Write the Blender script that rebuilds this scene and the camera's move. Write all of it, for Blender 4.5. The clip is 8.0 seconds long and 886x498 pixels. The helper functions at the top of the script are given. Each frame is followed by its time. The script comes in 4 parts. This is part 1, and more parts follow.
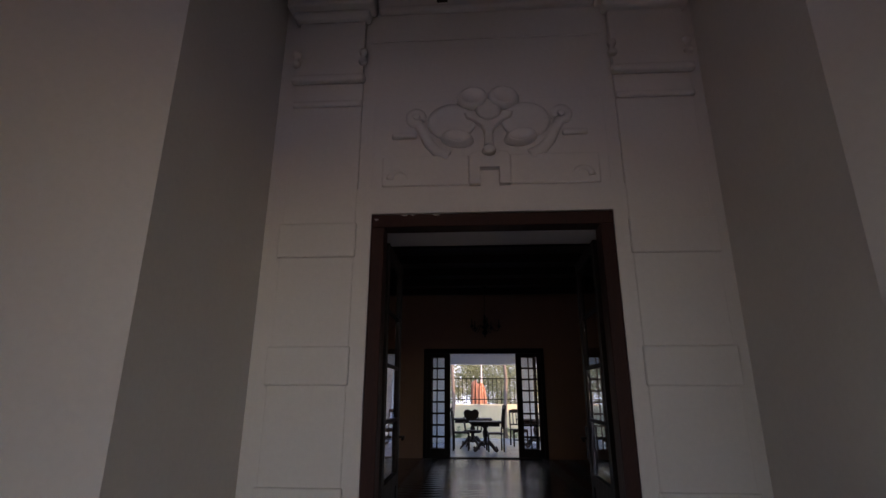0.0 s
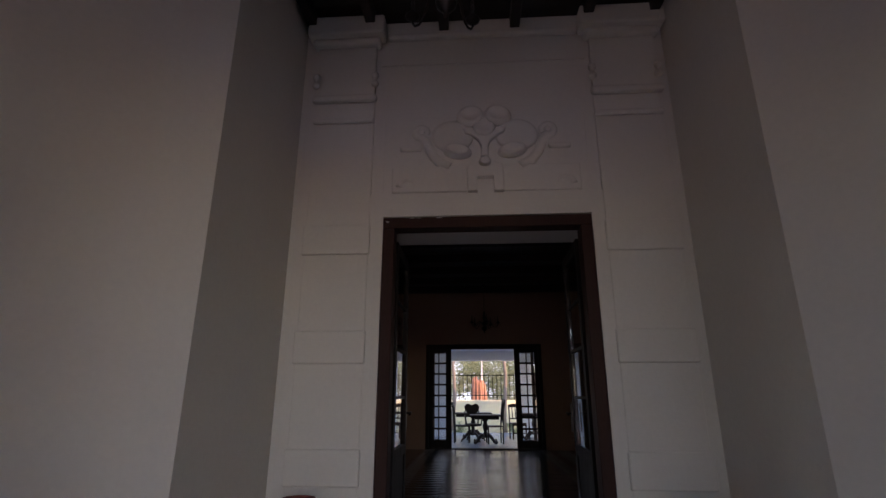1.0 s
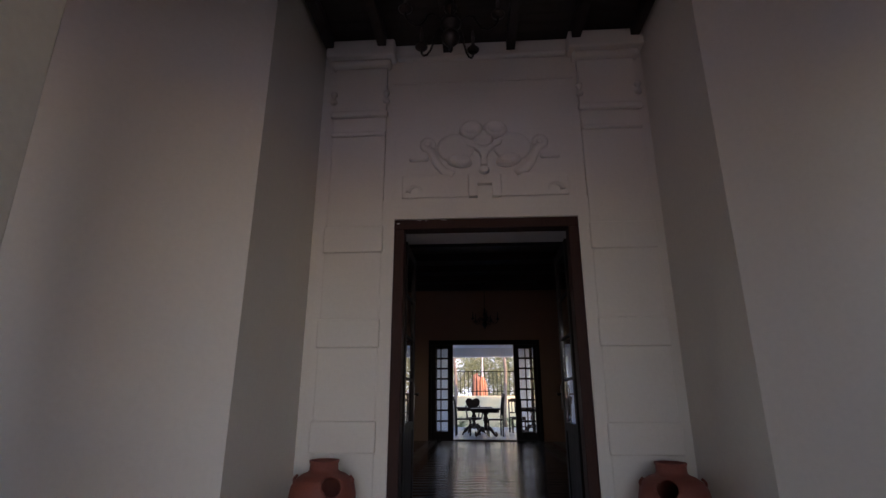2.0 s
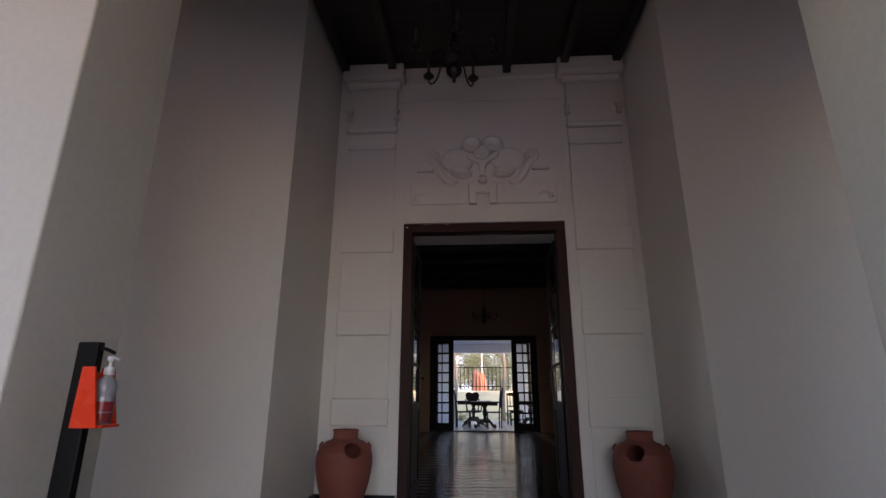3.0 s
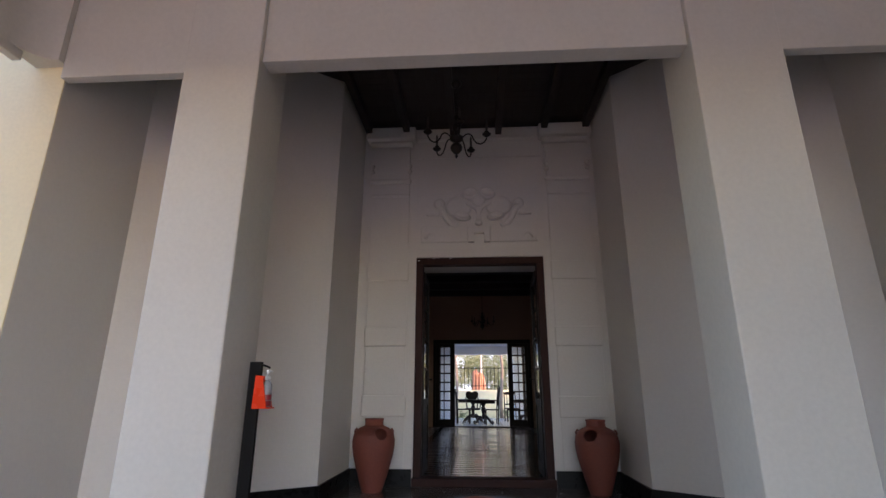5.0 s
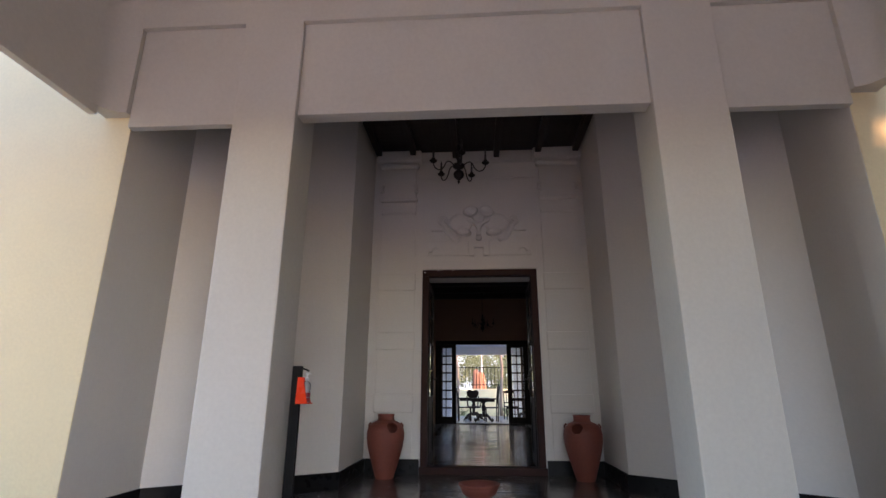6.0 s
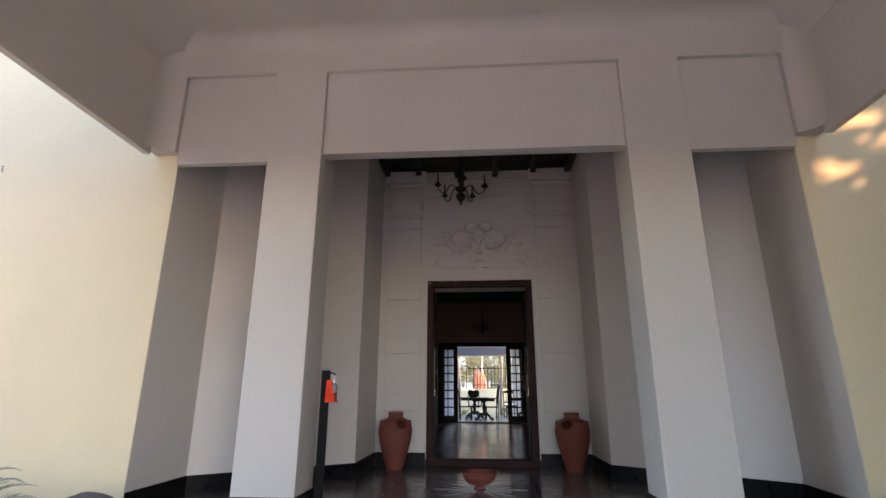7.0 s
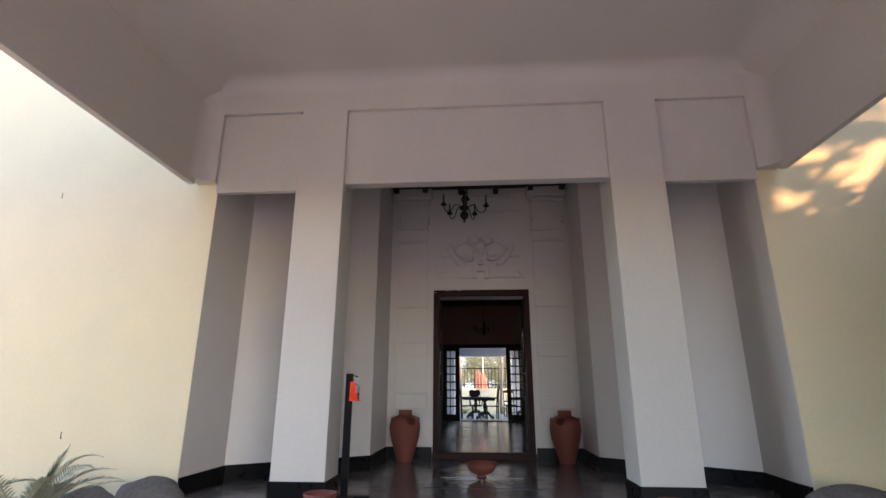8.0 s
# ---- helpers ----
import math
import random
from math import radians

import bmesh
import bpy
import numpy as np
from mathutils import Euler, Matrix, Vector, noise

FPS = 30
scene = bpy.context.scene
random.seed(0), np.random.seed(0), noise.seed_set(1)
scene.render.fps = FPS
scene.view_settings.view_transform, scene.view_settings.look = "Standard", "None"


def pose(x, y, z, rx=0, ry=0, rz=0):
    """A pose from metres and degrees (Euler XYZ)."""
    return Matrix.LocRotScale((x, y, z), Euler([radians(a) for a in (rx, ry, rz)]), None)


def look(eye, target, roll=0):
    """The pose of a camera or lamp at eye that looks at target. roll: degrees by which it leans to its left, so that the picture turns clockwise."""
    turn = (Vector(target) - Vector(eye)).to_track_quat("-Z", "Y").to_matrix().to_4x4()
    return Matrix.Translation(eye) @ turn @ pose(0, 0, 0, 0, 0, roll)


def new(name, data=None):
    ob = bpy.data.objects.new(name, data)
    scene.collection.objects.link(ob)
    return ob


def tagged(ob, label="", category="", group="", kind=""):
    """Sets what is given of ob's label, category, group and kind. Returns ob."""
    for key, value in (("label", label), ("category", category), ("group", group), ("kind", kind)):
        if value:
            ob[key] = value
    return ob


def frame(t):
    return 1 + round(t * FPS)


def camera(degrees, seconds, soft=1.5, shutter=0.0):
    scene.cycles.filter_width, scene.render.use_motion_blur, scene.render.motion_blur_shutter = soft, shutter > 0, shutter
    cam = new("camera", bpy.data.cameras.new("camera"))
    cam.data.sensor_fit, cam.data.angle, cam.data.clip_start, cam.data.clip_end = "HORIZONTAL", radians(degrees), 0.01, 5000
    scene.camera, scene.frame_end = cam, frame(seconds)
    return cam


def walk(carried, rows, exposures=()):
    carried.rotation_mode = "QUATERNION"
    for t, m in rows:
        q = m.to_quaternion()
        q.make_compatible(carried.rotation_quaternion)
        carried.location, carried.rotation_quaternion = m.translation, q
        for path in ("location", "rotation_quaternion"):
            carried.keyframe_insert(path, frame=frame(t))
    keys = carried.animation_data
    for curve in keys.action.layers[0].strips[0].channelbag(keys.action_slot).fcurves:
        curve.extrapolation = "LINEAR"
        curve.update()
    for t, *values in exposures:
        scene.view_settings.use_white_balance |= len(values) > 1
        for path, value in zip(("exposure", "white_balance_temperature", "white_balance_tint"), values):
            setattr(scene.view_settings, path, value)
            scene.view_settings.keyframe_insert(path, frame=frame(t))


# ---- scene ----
cam = camera(83.9, 8.0)
METRES, EYE, TILT, LEAN, TURN = 5.0, 1.434, 0.0, 0.0, 3.5
ROWS = [
    (0.0, 0.0, 0.0, 0.0, -0.03, 16.55, -0.1),
    (0.5, -0.0025, -0.0467, -0.0165, 0.06, 16.59, -0.04),
    (1.0, -0.0019, -0.0942, -0.0312, 0.09, 16.58, -0.03),
    (1.5, -0.0046, -0.1399, -0.0444, 0.2, 16.61, 0.05),
    (3.0, -0.0134, -0.3017, -0.0917, 0.17, 16.44, -0.13),
    (3.5, -0.0131, -0.3665, -0.0952, 0.27, 16.49, -0.04),
    (4.0, -0.0157, -0.4323, -0.0956, 0.09, 16.32, -0.2),
    (4.5, -0.0192, -0.4984, -0.0945, 0.16, 16.41, -0.17),
    (6.0, -0.0293, -0.7055, -0.0958, 0.3, 16.24, -0.16),
    (6.5, -0.0335, -0.7735, -0.0946, 0.38, 16.29, -0.11),
    (7.0, -0.0367, -0.8429, -0.0955, 0.39, 16.23, -0.09),
    (7.5, -0.0422, -0.9123, -0.0943, 0.46, 16.3, -0.05),
    (8.0, -0.0495, -0.9841, -0.0943, 0.44, 16.17, -0.12),
]
walk(cam, [(t, pose(0, 0, EYE, TILT, LEAN, TURN) @ pose(METRES * x, METRES * y, METRES * z, 90 + pitch, roll, yaw)) for t, x, y, z, yaw, pitch, roll in ROWS],
     exposures=[(0.0, 1.83, 6350, 32), (2.0, 2.13, 6350, 32), (4.0, 2.38, 6300, 30), (6.0, 2.50, 6400, 28), (8.0, 2.60, 6400, 28)])

# ---- world, sun, exposure ----
SUN_TO = Vector((0.78, -0.52, 0.34)).normalized()
world = bpy.data.worlds.new("world")
scene.world = world
world.use_nodes = True
wn = world.node_tree.nodes
sky = wn.new("ShaderNodeTexSky")
sky.sky_type = "NISHITA"
sky.sun_disc = False
sky.sun_elevation = math.asin(SUN_TO.z)
sky.sun_rotation = math.atan2(SUN_TO.x, SUN_TO.y)
sky.air_density, sky.dust_density = 1.0, 0.4
wn["Background"].inputs["Strength"].default_value = 0.15
world.node_tree.links.new(sky.outputs[0], wn["Background"].inputs["Color"])
sun = new("sun", bpy.data.lights.new("sun", "SUN"))
sun.data.energy, sun.data.angle, sun.data.color = 2.1, radians(0.7), (1.0, 0.60, 0.28)
sun.matrix_world = look(SUN_TO * 30, (0, 0, 0))


# ---- materials ----
def mat(name, color, rough=0.6, metal=0.0, var=0.08, scale=6.0, fine=60.0, bump=0.1, dist=0.002, coat=0.0,
        stain=None, stain_amount=0.0, stain_scale=1.2, stretch=(1, 1, 1), per_object=0.0, spec=0.5):
    """A painted, stone or wood surface: colour varied at two scales, relief by noise, stains with a shape of their own."""
    m = bpy.data.materials.new(name)
    m.use_nodes = True
    nt = m.node_tree
    n, l = nt.nodes, nt.links
    b = n["Principled BSDF"]
    tc = n.new("ShaderNodeTexCoord")
    mp = n.new("ShaderNodeMapping")
    mp.inputs["Scale"].default_value = stretch
    l.new(tc.outputs["Object"], mp.inputs["Vector"])
    n1 = n.new("ShaderNodeTexNoise")
    n1.inputs["Scale"].default_value, n1.inputs["Detail"].default_value = scale, 6
    n2 = n.new("ShaderNodeTexNoise")
    n2.inputs["Scale"].default_value, n2.inputs["Detail"].default_value = fine, 4
    for k in (n1, n2):
        l.new(mp.outputs[0], k.inputs["Vector"])
    add = n.new("ShaderNodeMath")
    add.operation = "ADD"
    l.new(n1.outputs[0], add.inputs[0])
    l.new(n2.outputs[0], add.inputs[1])
    src = add.outputs[0]
    if per_object:
        oi = n.new("ShaderNodeObjectInfo")
        ma = n.new("ShaderNodeMath")
        ma.operation = "MULTIPLY_ADD"
        ma.inputs[1].default_value = per_object
        l.new(oi.outputs["Random"], ma.inputs[0])
        l.new(src, ma.inputs[2])
        src = ma.outputs[0]
    mr = n.new("ShaderNodeMapRange")
    mr.inputs["From Min"].default_value, mr.inputs["From Max"].default_value = 0.6, 1.4 + per_object
    mr.inputs["To Min"].default_value, mr.inputs["To Max"].default_value = 1 - var, 1 + var
    l.new(src, mr.inputs["Value"])
    mx = n.new("ShaderNodeMix")
    mx.data_type, mx.blend_type = "RGBA", "MULTIPLY"
    mx.inputs["Factor"].default_value = 1.0
    mx.inputs["A"].default_value = (*color, 1)
    l.new(mr.outputs[0], mx.inputs["B"])
    col = mx.outputs["Result"]
    if stain:
        n3 = n.new("ShaderNodeTexNoise")
        n3.inputs["Scale"].default_value, n3.inputs["Detail"].default_value = stain_scale, 8
        l.new(tc.outputs["Object"], n3.inputs["Vector"])
        r3 = n.new("ShaderNodeMapRange")
        r3.inputs["From Min"].default_value, r3.inputs["From Max"].default_value = 0.5, 0.75
        r3.inputs["To Max"].default_value = stain_amount
        l.new(n3.outputs[0], r3.inputs["Value"])
        ms = n.new("ShaderNodeMix")
        ms.data_type = "RGBA"
        l.new(r3.outputs[0], ms.inputs["Factor"])
        l.new(col, ms.inputs["A"])
        ms.inputs["B"].default_value = (*stain, 1)
        col = ms.outputs["Result"]
    l.new(col, b.inputs["Base Color"])
    rr = n.new("ShaderNodeMapRange")
    rr.inputs["From Min"].default_value, rr.inputs["From Max"].default_value = 0.3, 0.7
    rr.inputs["To Min"].default_value, rr.inputs["To Max"].default_value = max(rough - 0.08, 0.02), min(rough + 0.08, 1)
    l.new(n1.outputs[0], rr.inputs["Value"])
    l.new(rr.outputs[0], b.inputs["Roughness"])
    b.inputs["Metallic"].default_value = metal
    b.inputs["Coat Weight"].default_value = coat
    b.inputs["Specular IOR Level"].default_value = spec
    bp = n.new("ShaderNodeBump")
    bp.inputs["Strength"].default_value, bp.inputs["Distance"].default_value = bump, dist
    l.new(add.outputs[0], bp.inputs["Height"])
    l.new(bp.outputs[0], b.inputs["Normal"])
    return m


def glass_mat(name, color=(1, 1, 1), rough=0.0):
    m = bpy.data.materials.new(name)
    m.use_nodes = True
    b = m.node_tree.nodes["Principled BSDF"]
    b.inputs["Base Color"].default_value = (*color, 1)
    b.inputs["Roughness"].default_value = rough
    b.inputs["Transmission Weight"].default_value = 1.0
    b.inputs["IOR"].default_value = 1.45
    return m


PLASTER = mat("white_plaster", (0.67, 0.64, 0.585), 0.6, var=0.04, scale=1.3, fine=35, bump=0.25, dist=0.004,
              stain=(0.45, 0.41, 0.38), stain_amount=0.18, stain_scale=0.8)
# Foyer plaster a little darker and yellower, imitating the porch's dim warm light.
DIMMED_PLASTER = mat("dimmed_warm_plaster", (0.612, 0.588, 0.515), 0.65, var=0.06, scale=1.1, fine=35, bump=0.25, dist=0.004,
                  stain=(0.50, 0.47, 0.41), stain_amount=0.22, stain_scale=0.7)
# White verandah walls with the blue-grey cast of sky light mixed into the colour.
VERANDA_TINT = mat("sky_tinted_white", (0.54, 0.61, 0.69), 0.6, var=0.05, scale=1.3, fine=35, bump=0.25, dist=0.004,
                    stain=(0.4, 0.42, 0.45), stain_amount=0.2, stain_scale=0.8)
YELLOW = mat("cream_yellow_plaster", (0.77, 0.66, 0.40), 0.7, var=0.05, scale=1.5, fine=40, bump=0.3, dist=0.005,
             stain=(0.62, 0.55, 0.36), stain_amount=0.25, stain_scale=0.7)
OCHRE = mat("ochre_wall_paint", (0.34, 0.215, 0.155), 0.65, var=0.08, scale=1.2, fine=40, bump=0.2)
BLACK_STONE = mat("black_granite", (0.009, 0.009, 0.0095), 0.32, var=0.12, scale=12, fine=60, bump=0.0, spec=0.1)
GREY_STONE = mat("polished_grey_granite", (0.115, 0.10, 0.092), 0.2, var=0.1, scale=4, fine=90, bump=0.01, per_object=0.5)
BORDER_STONE = mat("black_border_granite", (0.016, 0.016, 0.018), 0.14, var=0.25, scale=20, fine=160, bump=0.02)
PALE_STONE = mat("pale_inlay_marble", (0.37, 0.355, 0.34), 0.16, var=0.1, scale=6, fine=90, bump=0.02)
DARK_WOOD = mat("dark_reddish_wood", (0.036, 0.014, 0.011), 0.6, var=0.35, scale=5, fine=40, bump=0.25, dist=0.002, stretch=(8, 8, 0.6), spec=0.2)
CEIL_WOOD = mat("dark_stained_ceiling_wood", (0.020, 0.013, 0.011), 0.6, var=0.35, scale=5, fine=40, bump=0.3, dist=0.003, stretch=(8, 0.6, 8))
PLANK_WOOD = mat("polished_dark_floor_wood", (0.028, 0.028, 0.032), 0.23, var=0.35, scale=4, fine=40, bump=0.35, dist=0.002, stretch=(0.6, 5, 5), coat=0.2, per_object=1.0)
BLACK_WOOD = mat("blackened_wood", (0.010, 0.006, 0.005), 0.55, var=0.3, scale=5, fine=40, bump=0.2, stretch=(8, 8, 0.6), spec=0.2)
TERRACOTTA = mat("terracotta", (0.20, 0.054, 0.036), 0.68, var=0.18, scale=5, fine=70, bump=0.25, dist=0.003,
                 stain=(0.2, 0.06, 0.04), stain_amount=0.35, stain_scale=6)
IRON = mat("dark_bronze_iron", (0.03, 0.025, 0.022), 0.4, metal=0.8, var=0.3, scale=12, fine=90, bump=0.2)
BLACK_PAINT = mat("matt_black_paint", (0.008, 0.008, 0.008), 0.5, var=0.2, scale=8, fine=90, bump=0.1, spec=0.12)
ORANGE = mat("orange_acrylic", (0.80, 0.05, 0.01), 0.3, var=0.06, scale=8, fine=90, bump=0.02, spec=0.25)
LABEL_RED = mat("deep_red_label", (0.24, 0.012, 0.02), 0.35, var=0.15, scale=14, fine=90, bump=0.02)
PUMP_WHITE = mat("white_plastic", (0.75, 0.75, 0.74), 0.3, var=0.03, bump=0.02)
CANDLE = mat("dark_candle_sleeve", (0.045, 0.038, 0.033), 0.5, var=0.1, bump=0.05)
HAZE = bpy.data.materials.new("bright_morning_haze")
HAZE.use_nodes = True
hb = HAZE.node_tree.nodes["Principled BSDF"]
hb.inputs["Base Color"].default_value = (0.5, 0.5, 0.5, 1)
hb.inputs["Emission Color"].default_value = (0.62, 0.84, 1.0, 1)
hb.inputs["Emission Strength"].default_value = 0.75
CLEAR = glass_mat("window_glass")
BOTTLE = mat("clear_grey_plastic", (0.27, 0.28, 0.29), 0.15, var=0.1, scale=10, fine=60, bump=0.02)
# Tile grey with a blue share that stands in for sky light.
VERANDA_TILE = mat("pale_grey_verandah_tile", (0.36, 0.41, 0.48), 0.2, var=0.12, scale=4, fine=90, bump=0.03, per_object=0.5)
CREAM_WALL = mat("cream_boundary_wall", (0.78, 0.76, 0.52), 0.7, var=0.08, scale=2, fine=40, bump=0.3,
                 stain=(0.45, 0.42, 0.3), stain_amount=0.4, stain_scale=1.6)
GRASS = mat("dry_lawn_and_soil", (0.14, 0.13, 0.075), 0.9, var=0.4, scale=3, fine=60, bump=0.6, dist=0.03)
SOIL = mat("warm_bounce_soil", (0.30, 0.245, 0.18), 0.9, var=0.25, scale=3, fine=50, bump=0.5, dist=0.02)
SIDE_PAVING = mat("grey_paving_concrete", (0.29, 0.255, 0.205), 0.8, var=0.2, scale=2, fine=60, bump=0.4, dist=0.01)
PAVING = mat("pale_forecourt_concrete", (0.60, 0.575, 0.55), 0.8, var=0.2, scale=2, fine=60, bump=0.4, dist=0.01)
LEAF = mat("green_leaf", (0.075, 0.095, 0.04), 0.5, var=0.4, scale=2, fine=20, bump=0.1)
# Leaf green paled to put the far garden's haze and glare into the colour.
HAZY_LEAF = mat("haze_paled_leaf", (0.20, 0.255, 0.14), 0.6, var=0.4, scale=2, fine=20, bump=0.1)
# Grey-green palm leaf, lightened so the colour carries the gloss on the fronds.
PALE_LEAF = mat("gloss_paled_palm_leaf", (0.30, 0.30, 0.20), 0.4, var=0.35, scale=3, fine=30, bump=0.1)
BARK = mat("pale_bark", (0.21, 0.185, 0.155), 0.85, var=0.35, scale=8, fine=50, bump=0.6, dist=0.01, stretch=(1, 1, 0.4))
ROCK = mat("grey_boulder", (0.105, 0.095, 0.085), 0.8, var=0.35, scale=5, fine=40, bump=0.6, dist=0.01)
ORANGE_CLOTH = mat("faded_orange_tarpaulin", (0.40, 0.19, 0.12), 0.75, var=0.25, scale=5, fine=40, bump=0.3)


# ---- mesh helpers ----
def bm_box(bm, x0, x1, y0, y1, z0, z1, bevel=0.0):
    vs = [bm.verts.new((x, y, z)) for z in (z0, z1) for y in (y0, y1) for x in (x0, x1)]
    fs = [bm.faces.new([vs[i] for i in q]) for q in ((0, 2, 3, 1), (4, 5, 7, 6), (0, 1, 5, 4), (2, 6, 7, 3), (0, 4, 6, 2), (1, 3, 7, 5))]
    if bevel:
        es = list({e for f in fs for e in f.edges})
        bmesh.ops.bevel(bm, geom=es, offset=bevel, segments=2, affect="EDGES", profile=0.5)
    return bm


def box(x0, x1, y0, y1, z0, z1, bevel=0.0):
    return bm_box(bmesh.new(), x0, x1, y0, y1, z0, z1, bevel)


def ribbon(points, out, z0, z1, bevel=0.0):
    """A wall along a plan line, 'out' thick to the left of its direction (negative: to the right), mitred at its corners."""
    bm = bmesh.new()
    pts = [Vector(p) for p in points]
    offs = []
    for i, p in enumerate(pts):
        dirs = []
        if i:
            dirs.append((p - pts[i - 1]).normalized())
        if i < len(pts) - 1:
            dirs.append((pts[i + 1] - p).normalized())
        ns = [Vector((-d.y, d.x)) for d in dirs]
        s = sum(ns, Vector((0, 0))) / len(ns)
        offs.append(p + s * (out / s.length_squared))
    rows = [[bm.verts.new((q.x, q.y, z)) for q in line] for z in (z0, z1) for line in (pts, offs)]
    lo_in, lo_out, hi_in, hi_out = rows
    for i in range(len(pts) - 1):
        for a, b in ((lo_in, hi_in), (lo_out, hi_out), (lo_in, lo_out), (hi_in, hi_out)):
            bm.faces.new((a[i], a[i + 1], b[i + 1], b[i]))
    for i in (0, -1):
        bm.faces.new((lo_in[i], lo_out[i], hi_out[i], hi_in[i]))
    bmesh.ops.recalc_face_normals(bm, faces=bm.faces)
    return bm


def lathe(profile, seg=32, bm=None, at=(0, 0, 0), closed=True):
    """A turned body from (radius, height) pairs."""
    bm = bm or bmesh.new()
    rings = []
    for r, z in profile:
        rings.append([bm.verts.new((at[0] + r * math.cos(2 * math.pi * k / seg), at[1] + r * math.sin(2 * math.pi * k / seg), at[2] + z)) for k in range(seg)])
    for a, b in zip(rings, rings[1:]):
        for k in range(seg):
            f = bm.faces.new((a[k], a[(k + 1) % seg], b[(k + 1) % seg], b[k]))
            f.smooth = True
    if closed:
        bm.faces.new(rings[0][::-1])
        bm.faces.new(rings[-1])
    return bm


def tube(points, radius, seg=8, bm=None):
    """A round bar along a line; radius may be a list."""
    bm = bm or bmesh.new()
    pts = [Vector(p) for p in points]
    rs = radius if isinstance(radius, (list, tuple)) else [radius] * len(pts)
    rings = []
    side = None
    for i, p in enumerate(pts):
        d = (pts[min(i + 1, len(pts) - 1)] - pts[max(i - 1, 0)]).normalized()
        if side is None:
            side = d.orthogonal().normalized()
        side = (side - d * side.dot(d)).normalized()
        up = d.cross(side)
        rings.append([bm.verts.new(p + (side * math.cos(2 * math.pi * k / seg) + up * math.sin(2 * math.pi * k / seg)) * rs[i]) for k in range(seg)])
    for a, b in zip(rings, rings[1:]):
        for k in range(seg):
            f = bm.faces.new((a[k], a[(k + 1) % seg], b[(k + 1) % seg], b[k]))
            f.smooth = True
    bm.faces.new(rings[0][::-1])
    bm.faces.new(rings[-1])
    return bm


def prism(outline, y0, y1, bm=None):
    """A flat shape in the xz plane, from y0 to y1."""
    bm = bm or bmesh.new()
    a = [bm.verts.new((x, y0, z)) for x, z in outline]
    b = [bm.verts.new((x, y1, z)) for x, z in outline]
    bm.faces.new(a)
    bm.faces.new(b[::-1])
    for i in range(len(a)):
        j = (i + 1) % len(a)
        bm.faces.new((a[j], a[i], b[i], b[j]))
    bmesh.ops.recalc_face_normals(bm, faces=bm.faces)
    return bm


def obj(name, bm, material):
    me = bpy.data.meshes.new(name)
    bm.to_mesh(me)
    bm.free()
    me.materials.append(material)
    return new(name, me)


def part(name, bm, material, parent, label=""):
    ob = obj(name, bm, material)
    ob.parent = parent
    return tagged(ob, label)


def setting(name, bm, material, label, category):
    return tagged(obj(name, bm, material), label, category, kind="structure")


# ---- the large structure ----
LEFT = [(-2.81, 0.002), (-2.80, 0.87), (-1.37, 1.9), (-1.36, 3.0)]
RIGHT = [(1.588, 3.0), (1.582, 1.985), (3.005, 0.87), (2.958, 0.25), (2.958, 0.002)]
TOP = 4.36
DOOR = (-0.645, 0.89, 2.555)
setting("wall_left", ribbon(LEFT, 0.18, 0, TOP), PLASTER, "white plastered foyer wall with a splayed corner", "wall")
setting("wall_right", ribbon(RIGHT, 0.18, 0, TOP), PLASTER, "white plastered foyer wall with a splayed corner", "wall")
setting("baseboard_left", ribbon(LEFT, -0.018, 0, 0.168), BLACK_STONE, "black polished stone baseboard along the foyer wall", "baseboard")
setting("baseboard_right", ribbon(RIGHT, -0.018, 0, 0.168), BLACK_STONE, "black polished stone baseboard along the foyer wall", "baseboard")
bm = box(-1.6, DOOR[0], 3.0, 3.4, 0, 4.6)
bm_box(bm, DOOR[1], 1.86, 3.0, 3.4, 0, 4.6)
bm_box(bm, DOOR[0], DOOR[1], 3.0, 3.4, DOOR[2], 4.6)
setting("wall_back", bm, PLASTER, "white plastered wall with a tall doorway and relief mouldings", "wall")
for nm, x0, x1 in (("baseboard_back_left", -1.332, -0.662), ("baseboard_back_right", 0.907, 1.568)):
    setting(nm, box(x0, x1, 2.955, 2.999, 0, 0.168), BLACK_STONE, "black polished stone baseboard beside the doorway", "baseboard")

# porch front: two columns, the recessed beams between them and the band above
for nm, x0, x1 in (("column_left", -1.885, -1.365), ("column_right", 1.465, 2.02)):
    bm = box(x0, x1, -0.09, 0.36, 0.0, 4.025)
    bmesh.ops.bevel(bm, geom=[e for e in bm.edges if abs(e.verts[0].co.z - e.verts[1].co.z) > 1], offset=0.008, segments=2, affect="EDGES", profile=0.5)
    setting(nm, bm, DIMMED_PLASTER, "square white plastered porch column with a black base", "column")
    setting(nm + "_base", box(x0 - 0.012, x1 + 0.012, -0.102, 0.372, 0, 0.168, 0.003), BLACK_STONE, "black polished stone base round the column", "baseboard")
setting("beam_middle", box(-1.365, 1.465, -0.045, 0.09, 3.137, 4.025, 0.005), DIMMED_PLASTER, "white plastered beam panel between the porch columns", "beam")
setting("beam_left", box(-2.81, -1.885, -0.045, 0.03, 3.075, 4.025, 0.005), DIMMED_PLASTER, "white plastered beam panel beside the column", "beam")
setting("beam_right", box(2.02, 2.96, -0.045, 0.03, 3.075, 4.025, 0.005), DIMMED_PLASTER, "white plastered beam panel beside the column", "beam")
setting("band_over_columns", box(-2.985, 3.115, -0.09, 0.36, 4.025, 4.7), DIMMED_PLASTER, "white plastered band under the porch ceiling", "beam")

